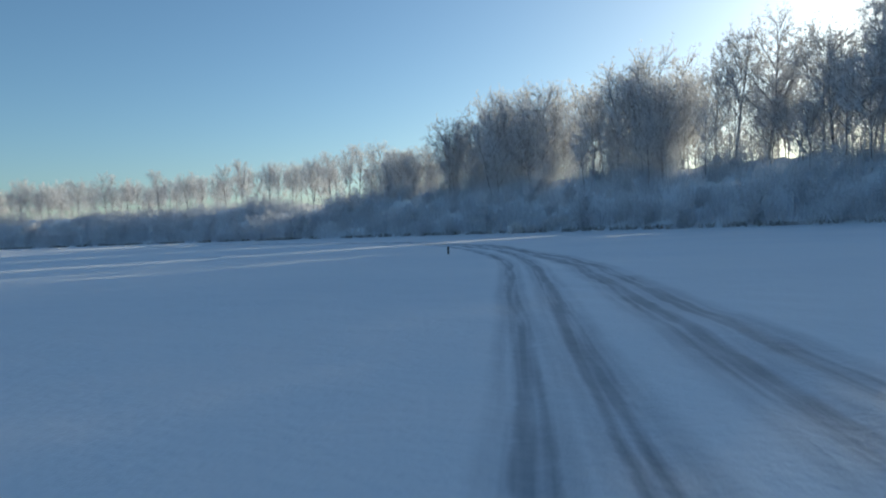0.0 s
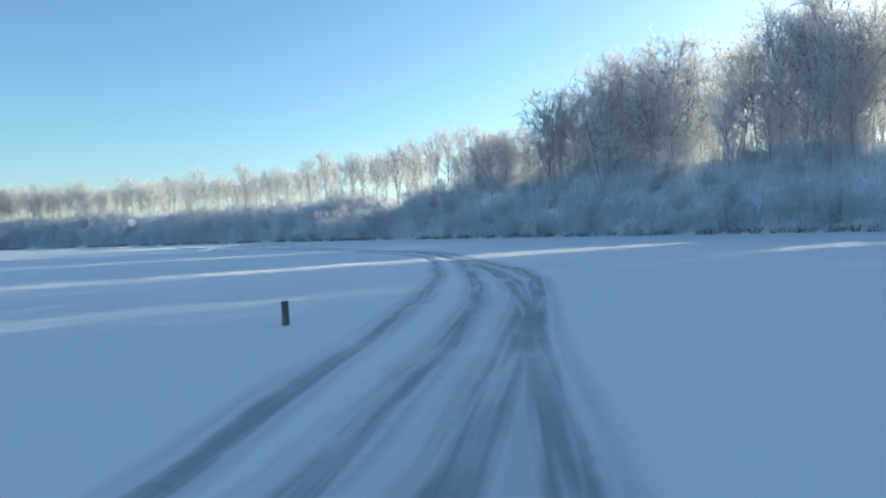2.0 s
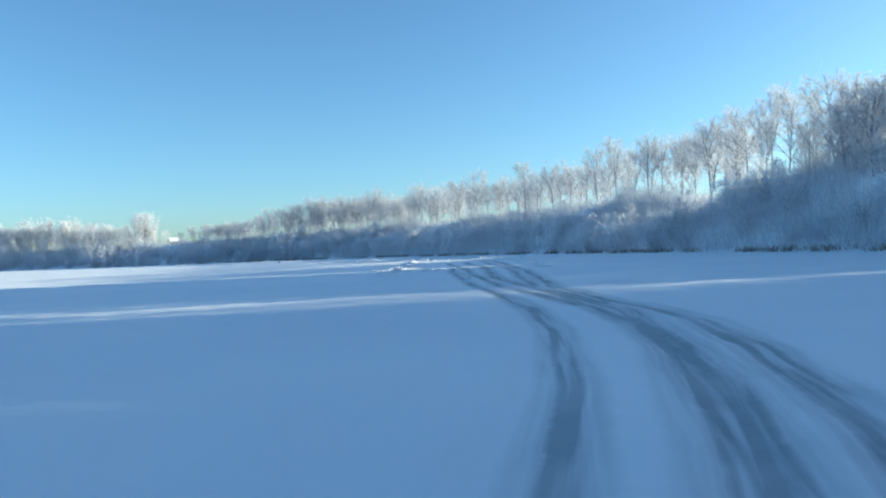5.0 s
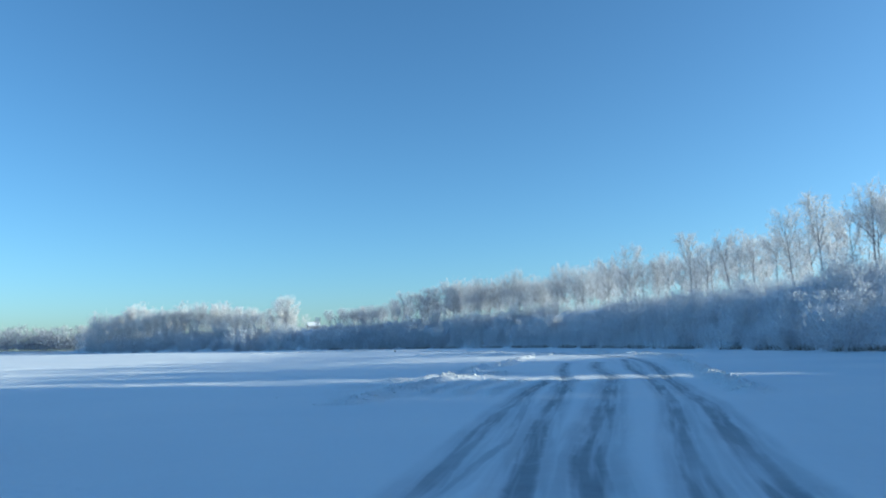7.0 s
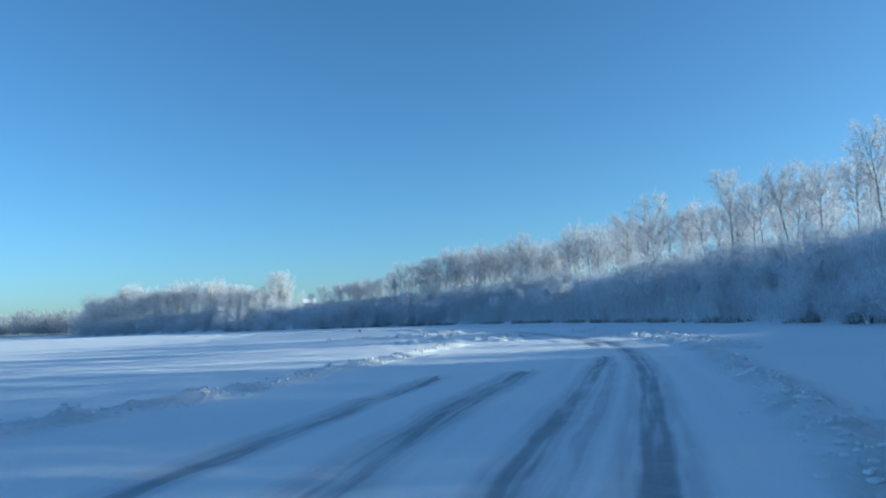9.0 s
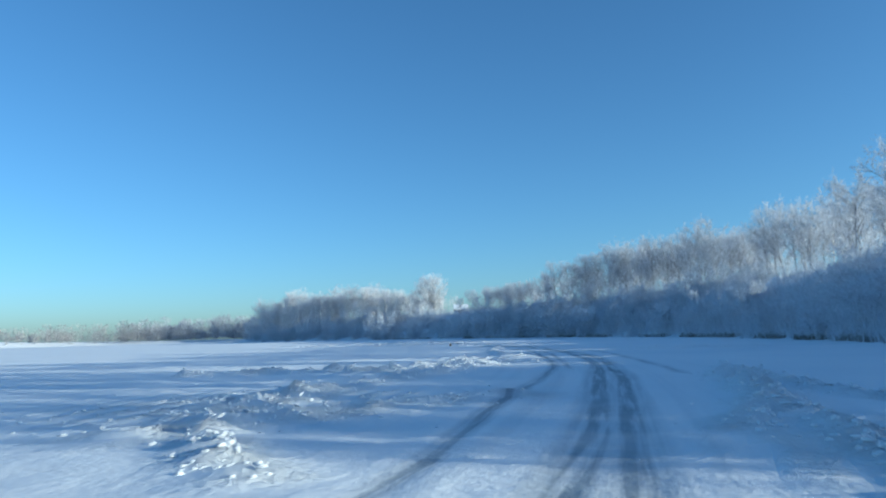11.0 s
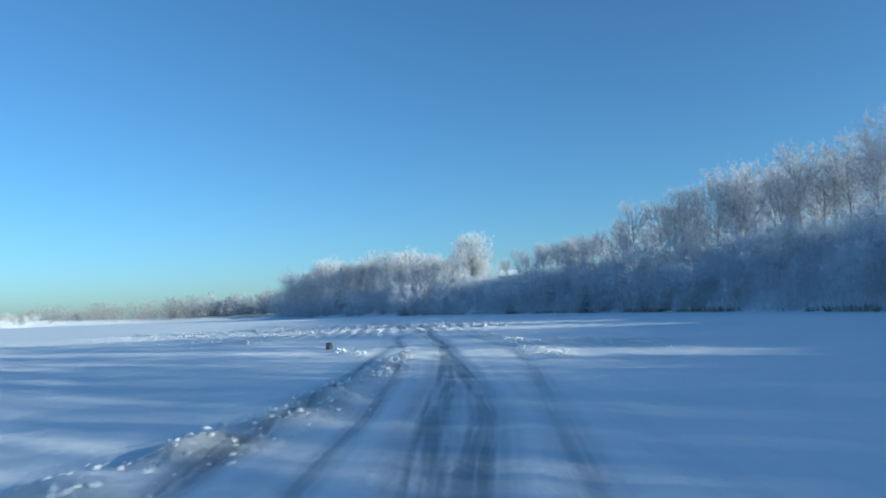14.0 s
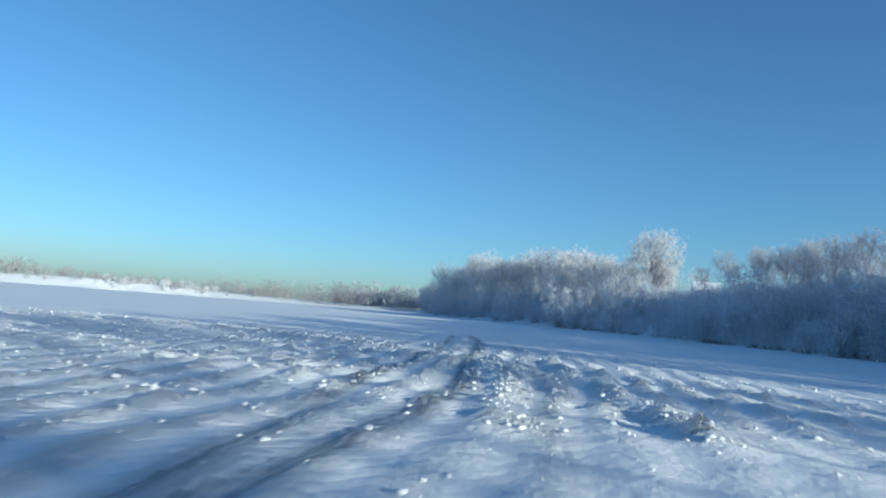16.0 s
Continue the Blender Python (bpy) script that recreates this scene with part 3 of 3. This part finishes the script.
WHITE_TREE = make_tree(22, 12.5, 5.0, 0.10, 34, 12000, 0.045, FROST_WHITE, "broad tall tree thickly covered in white frost")
BUSHES = [make_bush(31, 4.6, 4.0, 16, 1700, 0.032, FROST_BUSH), make_bush(32, 3.6, 4.0, 15, 1600, 0.032, FROST_BUSH),
          make_bush(33, 5.4, 4.2, 16, 1800, 0.034, FROST_BUSH), make_bush(34, 2.8, 3.4, 14, 1300, 0.03, FROST_BUSH)]
SNOWY_BUSH = make_bush(35, 1.5, 3.6, 18, 2600, 0.05, FROST_WHITE)
tagged(SNOWY_BUSH, "low bush bent under thick white snow below the bank")
USED = set()


def stand(proto, x, y, size, turn, tall=1.0):
    m = pose(x, y, height_at(x, y) - 0.05, 0, 0, turn) @ Matrix.Diagonal((size, size, size * tall, 1))
    if proto.name not in USED:
        USED.add(proto.name)
        proto.matrix_basis = m
        return proto
    ob = copy_thing(proto, Matrix.Identity(4))
    ob.matrix_basis = m
    return ob


# The crest of the bank, along which the tall trees stand: x, y, height of the tree tops over the ice.
CREST = [(87, -20, 23.5), (88, 20, 23.5), (89, 64, 21), (89, 76, 23), (88.5, 86, 20.5), (88.5, 93, 17.8), (88, 112, 17.2), (84, 146, 17.2), (76, 184, 17.2), (69, 218, 18.5), (57, 250, 19.5), (42, 270, 20), (29, 290, 20.5), (14, 300, 18), (-3, 312, 15.5), (-13, 320, 12.5), (-21, 328, 11)]
CREST_LEFT = [(-38, 345, 15), (-60, 355, 16.5), (-84, 375, 19.5), (-110, 385, 20.5), (-140, 402, 21), (-158, 410, 19), (-166, 416, 14)]
# Openings in the wood through which the low sun falls on the ice.
GAPS = [(30.3, 5), (41.3, 4.5), (61, 3.4), (90, 3.5), (122.5, 16), (151, 4), (158, 4), (170, 5), (193.5, 3.5), (218.5, 7), (229.5, 5.5)]


def crest_point(line, s):
    for a, b in zip(line, line[1:]):
        ln = math.hypot(b[0] - a[0], b[1] - a[1])
        if s <= ln:
            t = s / ln
            d = ((b[0] - a[0]) / ln, (b[1] - a[1]) / ln)
            return [a[i] + t * (b[i] - a[i]) for i in range(3)], d
        s -= ln
    return None, None


def plant_row(line, offset, step, rng, scale=1.0, gaps=True, kinds=TREES):
    s = rng.uniform(0, step)
    while True:
        (p, d) = crest_point(line, s)
        if p is None:
            return
        s += step * rng.uniform(0.6, 1.4)
        x = p[0] + d[1] * offset + rng.normal(0, 1.2)
        y = p[1] - d[0] * offset + rng.normal(0, 0.8)
        k = rng.integers(len(kinds))
        if gaps and any(abs(y - gy) < gw * 0.5 for gy, gw in GAPS):
            if offset != 0.0 or y < 110:
                continue
            k = (1, 3, 4)[k % 3]  # only high-stemmed trees stand in an opening
        top = p[2] * scale * rng.uniform(0.86, 1.1)
        size = (top - height_at(x, y)) / (SIZES[k] if kinds is TREES or kinds is FAR_TREES else 10.5)
        if kinds is FAR_TREES or kinds is FAR_LOW:
            # whiter frost on the left wood, also standing in for its sunlit tops
            BEHIND.append((kinds[k], 2 if line is CREST_LEFT else 1, pose(x, y, height_at(x, y) - 0.05, 0, 0, rng.uniform(0, 360)) @ Matrix.Scale(float(np.clip(size, 0.55, 1.6)), 4)))
            continue
        stand(kinds[k], x, y, float(np.clip(size, 0.55, 1.6)), rng.uniform(0, 360))


BEHIND = []


def woods_behind():
    """The deeper rows of the wood, behind the trees of the crest, as one growth; some trees are only added to shade the
    ice.
    """
    verts, faces, slots, n = [], [], [], 0
    for shape, frost, m in BEHIND:
        for slot, (v, f) in zip((0, frost), shape):
            mm = np.array(m)
            verts.append(v @ mm[:3, :3].T + mm[:3, 3])
            faces += [[i + n for i in face] for face in f]
            slots += [slot] * len(f)
            n += len(v)
    ob = mesh_ob("woods_behind", np.vstack(verts), faces, BARK)
    ob.data.materials.append(FROST)
    ob.data.materials.append(FROST_WHITE)
    ob.data.polygons.foreach_set("material_index", slots)
    return tagged(ob, "deeper wood of frosted leafless trees behind the bank", "woods", kind="stuff")


def plant_woods():
    rng = np.random.default_rng(5)
    plant_row(CREST, 0.0, 3.3, rng)
    plant_row(CREST[:7], -4.0, 9.0, rng, 0.8)
    plant_row(CREST[:6], -5.5, 6.0, rng, 0.66)
    plant_row(CREST[:7], -2.0, 6.0, rng, 0.84, True, (TREES[2], TREES[5]))
    plant_row(CREST[10:], -4.0, 8.0, rng, 0.75)
    # white-frosted trees mixed in, also to stand in for sunlit tops
    plant_row(CREST_LEFT, 0.0, 4.5, rng, 1.0, False, (SPRUCELIKE, TREES[2], TREES[5], SPRUCELIKE))
    plant_row(CREST, 4.5, 4.8, rng, 0.95, True, FAR_TREES)
    plant_row(CREST, 8.0, 5.0, rng, 0.8, True, FAR_LOW)
    plant_row(CREST, 11.0, 5.5, rng, 0.97, True, FAR_TREES)
    plant_row(CREST, 15.0, 5.0, rng, 0.85, True, FAR_LOW)
    plant_row(CREST[:6], 7.5, 6.0, rng, 0.9, True, FAR_TREES)
    # taller row, hidden by the crest trees, added to shade the ice
    plant_row(CREST[:6], 14.0, 4.2, rng, 1.1, True, FAR_TREES)
    plant_row(CREST[:6], 18.0, 4.0, rng, 0.66, False, FAR_LOW)
    plant_row(CREST_LEFT, 6.0, 4.5, rng, 0.98, False, FAR_LOW)
    plant_row(CREST_LEFT, -5.0, 5.5, rng, 0.8, False, FAR_LOW)
    plant_row(CREST_LEFT, -9.0, 5.5, rng, 0.55, False, FAR_LOW)
    # extra tall trees behind the crest, added to block the sun
    for y in (13.5, 15.5, 17.5, 19.5):
        BEHIND.append((FAR_TREES[int(y) % 3], 1, pose(100 + (y % 3), y, 7.2, 0, 0, 40 * y) @ Matrix.Scale(1.5, 4)))
    for x, y in ((85.5, 28.6), (87.6, 30.2), (86.2, 31.8), (89.5, 29.2), (90.5, 31.4)):
        stand(TREES[2], x, y, 0.68, 50 * x)  # lower growth added in an opening to cut its sun streak short
    woods_behind()
    for x, y, s, turn in ((-43, 347, 1.12, 20), (-62, 358, 0.8, 100), (-104, 383, 0.98, 210), (-124, 394, 0.92, 300), (-146, 403, 0.8, 45)):
        stand(WHITE_TREE, x, y, s, turn)
    for x, y, s in ((-84, 376, 1.1), (-72, 366, 0.85), (-97, 378, 1.1), (-5, 315, 0.75)):
        stand(SPRUCELIKE, x, y, s, x * 7)
    for x, y, s in ((71.6, 58.8, 1.25), (72.2, 56.8, 0.8), (74.0, 55.2, 1.1), (75.0, 53.6, 0.9)):
        stand(SNOWY_BUSH, x, y, s, 37 * x)
    # thicket on the slope
    line = [(a[0], a[1], 0) for a in SHORE[2:15]]
    n = 0
    for row, off in enumerate((1.5, 5.0, 9.0, 13.0)):
        s = rng.uniform(0, 3)
        while n < 298:
            p, d = crest_point(line, s)
            if p is None:
                break
            s += rng.uniform(4.8, 8.6)
            o = off + rng.normal(0, 1.2)
            x, y = p[0] + d[1] * o, p[1] - d[0] * o
            if 69 < x < 75.5 and 52.5 < y < 60.5 or -31 < x < -23 and rng.uniform() < 0.7 or -37 < x < -19 and o > 7 or o > 9 and any(abs(y - gy) < gw * 0.5 for gy, gw in GAPS):
                continue
            stand(BUSHES[rng.integers(4)], x, y, rng.uniform(0.9, 1.3) * (1.05, 0.95, 0.8, 0.62)[row] * (1.35 if y > 235 else 1.0), rng.uniform(0, 360))
            n += 1


plant_woods()


def bank_undergrowth():
    """The tangle of thin shoots that fills the slope between the bushes."""
    rng = np.random.default_rng(6)
    line = [(a[0], a[1], 0) for a in SHORE[2:16]]
    total = sum(math.hypot(b[0] - a[0], b[1] - a[1]) for a, b in zip(line, line[1:]))
    pts = []
    for _ in range(8000):
        p, d = crest_point(line, rng.uniform(0, total * 0.999))
        o = 0.5 + 17 * rng.uniform()
        pts.append((p[0] + d[1] * o, p[1] - d[0] * o, o))
    p = np.array(pts)
    p = p[~((p[:, 0] > -30) & (p[:, 0] < -24) & (rng.uniform(size=len(p)) < 0.8))]
    for gy, gw in GAPS:
        p = p[~((np.abs(p[:, 1] - gy) < gw * 0.4) & (p[:, 2] > 11) & (p[:, 0] > 40))]
    p = p[:, :2]
    z = ground_height(p[:, 0], p[:, 1])
    n = 22
    base = np.repeat(np.column_stack([p, z - 0.1]), n, axis=0)
    h = rng.uniform(0.7, 3.0, len(base))
    base[:, :2] += rng.normal(0, 0.6, (len(base), 2))
    top = base + np.column_stack([rng.normal(0, 0.35, len(base)) * h, rng.normal(0, 0.35, len(base)) * h, h])
    v, f = blades(base, top, 0.03, rng)
    return tagged(mesh_ob("bank_undergrowth", v, f, FROST_BUSH), "frosted undergrowth of thin shoots covering the river bank", "undergrowth", kind="stuff")


bank_undergrowth()


def shore_grass():
    """Dead grass and bare shoots along the edge of the ice."""
    rng = np.random.default_rng(8)
    line = [(a[0], a[1], 0) for a in SHORE[2:15]]
    total = sum(math.hypot(b[0] - a[0], b[1] - a[1]) for a, b in zip(line, line[1:]))
    s = rng.uniform(0, total * 0.999, 5200)
    s = s[waves(s, 0 * s, 19, 3, 5) > -0.25]
    pts = []
    for v in s:
        p, d = crest_point(line, v)
        o = rng.uniform(-0.2, 1.1)
        pts.append((p[0] + d[1] * o, p[1] - d[0] * o))
    p = np.array(pts)
    base = np.repeat(np.column_stack([p, ground_height(p[:, 0], p[:, 1]) - 0.05]), 7, axis=0)
    base[:, :2] += rng.normal(0, 0.14, (len(base), 2))
    h = rng.uniform(0.2, 0.75, len(base))
    top = base + np.column_stack([rng.normal(0, 0.4, len(base)) * h, rng.normal(0, 0.4, len(base)) * h, h])
    v, f = blades(base, top, 0.02, rng)
    return tagged(mesh_ob("shore_grass", v, f, DEAD_GRASS), "dead brown grass along the edge of the ice", "grass", kind="stuff")


shore_grass()


def far_woods(name, line, count, depth, mat, label, seed, wide, shoots, thick, gaps=False):
    """Many leafless trees or shrubs far off, as one growth. The line gives the height of the growth at its points."""
    rng = np.random.default_rng(seed)
    total = sum(math.hypot(b[0] - a[0], b[1] - a[1]) for a, b in zip(line, line[1:]))
    spots = []
    for _ in range(count):
        p, d = crest_point(line, rng.uniform(0, total * 0.999))
        o = rng.uniform(0, depth)
        if gaps and any(abs(p[1] - gy) < gw * 0.4 for gy, gw in GAPS):
            continue
        spots.append((p[0] + d[1] * o, p[1] - d[0] * o, p[2] * rng.choice([0.45, 0.6, 0.75, 0.9, 1.15]) * rng.uniform(0.85, 1.15)))
    t = np.array(spots)
    count = len(t)
    z = bank_height(t[:, 0], t[:, 1])[0]
    stems = np.column_stack([t[:, 0], t[:, 1], z - 0.5, np.full(count, 0.12), t[:, 0] + rng.normal(0, 0.3, count), t[:, 1], z + t[:, 2] * 0.9, np.zeros(count)])
    x, y, zz, h = (np.repeat(v, shoots) for v in (t[:, 0], t[:, 1], z, t[:, 2]))
    m = len(x)
    u, a = rng.uniform(0.1, 0.95, m), rng.uniform(0, 2 * math.pi, m)
    r = h * wide * np.sqrt(np.clip(1 - (1.9 * u - 0.9) ** 2, 0.05, 1)) * rng.uniform(0.2, 1, m)
    start = np.column_stack([x + np.cos(a) * r, y + np.sin(a) * r, zz + u * h])
    end = start + np.column_stack([np.cos(a) * 0.1 * h, np.sin(a) * 0.1 * h, 0.13 * h]) + rng.normal(0, 0.06, (m, 3)) * h[:, None]
    v, f = joined(rods(stems, 3), blades(start, end, thick, rng))
    return tagged(mesh_ob(name, v, f, mat), label, "woods", kind="stuff")


far_woods("crest_thicket", [(81, -30, 11.5), (82.5, 20, 11.5), (83.5, 58, 10.5), (84.5, 92, 7), (84.5, 112, 5)], 400, 12, FROST_BUSH, "tall frosted thicket between the trees on the bank", 43, 0.24, 240, 0.035, True)
far_woods("far_woods", [(-172, 420, 13), (-200, 480, 13), (-245, 553, 14), (-330, 566, 15), (-400, 545, 14)], 620, 40, FAR_FROST, "distant frosted leafless woods along the river", 41, 0.3, 100, 0.2)
far_woods("far_frosted_brush", [(-455, 484, 3.5), (-466, 462, 5), (-478, 428, 4), (-484, 404, 4)], 130, 7, FROST_WHITE, "low white-frosted brush on the sunny bluff of the far bank", 44, 0.5, 70, 0.13)
far_woods("far_brush", [(-365, 556, 14), (-400, 537, 13), (-455, 482, 9), (-464, 470, 6), (-490, 402, 5), (-492, 385, 8), (-494, 335, 12), (-472, 230, 12), (-442, 100, 12), (-432, -150, 12)], 900, 28, BRUSH, "distant grey-brown brush on the far bank", 42, 0.45, 80, 0.15)


# ---- small things on the ice and the bank ----
def box(bm, x0, y0, z0, x1, y1, z1, bevel=0.0):
    g = bmesh.ops.create_cube(bm, size=1.0, matrix=Matrix.Translation(((x0 + x1) / 2, (y0 + y1) / 2, (z0 + z1) / 2)) @ Matrix.Diagonal((x1 - x0, y1 - y0, z1 - z0, 1)))
    if bevel:
        es = list({e for v in g["verts"] for e in v.link_edges})
        bmesh.ops.bevel(bm, geom=es, offset=bevel, segments=2, affect="EDGES")


def make_house(x, y, turn):
    z = height_at(x, y)
    root = tagged(new("house"), "small wooden house with a thick snow cover on its roof", "house")
    root.matrix_basis = pose(x, y, z - 0.6, 0, 0, turn) @ Matrix.Diagonal((0.55, 0.7, 1, 1))
    bm = bmesh.new()
    box(bm, -4, -3, 0, 4, 3, 2.2)
    part("wall", bm, GREY_WOOD, root)
    bm = bmesh.new()
    for side in (-1, 1):
        v = [bm.verts.new(c) for c in ((-4.6, side * 3.8, 1.95), (4.6, side * 3.8, 1.95), (4.6, 0, 3.3), (-4.6, 0, 3.3), (-4.6, side * 3.8, 2.1), (4.6, side * 3.8, 2.1), (4.6, 0, 3.45), (-4.6, 0, 3.45))]
        for f in ((0, 1, 2, 3), (4, 5, 6, 7), (0, 1, 5, 4), (1, 2, 6, 5), (2, 3, 7, 6), (3, 0, 4, 7)):
            bm.faces.new([v[i] for i in f])
    bmesh.ops.recalc_face_normals(bm, faces=bm.faces)
    roof = part("roof", bm, GREY_WOOD, root, "dark board roof")
    bm = bmesh.new()
    for side in (-1, 1):
        v = [bm.verts.new(c) for c in ((-4.5, side * 3.7, 2.11), (4.5, side * 3.7, 2.11), (4.5, 0, 3.46), (-4.5, 0, 3.46), (-4.4, side * 3.6, 2.4), (4.4, side * 3.6, 2.4), (4.4, 0, 3.85), (-4.4, 0, 3.85))]
        for f in ((4, 5, 6, 7), (0, 1, 5, 4), (1, 2, 6, 5), (3, 0, 4, 7)):
            bm.faces.new([v[i] for i in f])
    bmesh.ops.recalc_face_normals(bm, faces=bm.faces)
    part("snow_cover", bm, SNOW, roof, "thick white snow")
    return root


make_house(-30, 341, 21)


def make_stake(x, y):
    bm = bmesh.new()
    box(bm, -0.045, -0.035, -0.25, 0.045, 0.035, 0.36, 0.008)
    ob = part("wooden_stake", bm, GREY_WOOD)
    ob.matrix_basis = pose(x, y, height_at(x, y), 3, -4, 20)
    return tagged(ob, "short dark wooden stake standing in the snow", "stake")


make_stake(23.4, 23.4)


def make_bucket(x, y):
    root = tagged(new("bucket"), "dark grey bucket standing upside down on the snow", "bucket")
    root.matrix_basis = pose(x, y, height_at(x, y) - 0.02, 4, -3, 30)
    bm = bmesh.new()
    bmesh.ops.create_cone(bm, cap_ends=True, segments=20, radius1=0.14, radius2=0.11, depth=0.27, matrix=Matrix.Translation((0, 0, 0.135)))
    part("body", bm, DARK_PLASTIC, root)
    bm = bmesh.new()
    bmesh.ops.create_cone(bm, cap_ends=True, segments=20, radius1=0.152, radius2=0.152, depth=0.025, matrix=Matrix.Translation((0, 0, 0.03)))
    part("rim", bm, DARK_PLASTIC, root)
    return root


make_bucket(23.9, 194.4)


def snow_clods():
    """Loose lumps of snow thrown up along the ridges and the churned places."""
    rng = np.random.default_rng(9)
    bm = bmesh.new()
    bmesh.ops.create_icosphere(bm, subdivisions=1, radius=1.0)
    base_v = np.array([v.co[:] for v in bm.verts])
    base_f = np.array([[v.index for v in f.verts] for f in bm.faces])
    bm.free()
    spots = []
    for w, h, line in RIDGES:
        for a, b in zip(line, line[1:]):
            ln = math.hypot(b[0] - a[0], b[1] - a[1])
            for _ in range(int(ln * 260 * h)):
                t = rng.uniform()
                spots.append((a[0] + t * (b[0] - a[0]) + rng.normal(0, w * 0.6), a[1] + t * (b[1] - a[1]) + rng.normal(0, w * 0.6)))
    for cx, cy, r, h in CHURNED:
        p = rng.normal(0, r * 0.55, (int(r * r * 260 * h), 2)) + (cx, cy)
        thrown = field_strips(p[:, 0], p[:, 1]) > rng.uniform(0.25, 1.1, len(p))
        spots += p[thrown].tolist()
    s = np.array(spots)
    z = ground_height(s[:, 0], s[:, 1])
    vs, fs = [], []
    for k in range(len(s)):
        size = 0.012 + 0.045 * rng.uniform() ** 3
        v = base_v * (size * rng.uniform((0.7, 0.7, 0.35), (1.6, 1.6, 0.8))) * (1 + rng.normal(0, 0.24, (len(base_v), 1)))
        v = v + np.array([s[k, 0], s[k, 1], z[k] + size * 0.1])
        fs.append(base_f + len(base_v) * k)
        vs.append(v)
    ob = mesh_ob("snow_clods", np.vstack(vs), np.vstack(fs).tolist(), SNOW, smooth=True)
    return tagged(ob, "loose lumps of snow along the ploughed ridges", "snow", kind="stuff")


snow_clods()
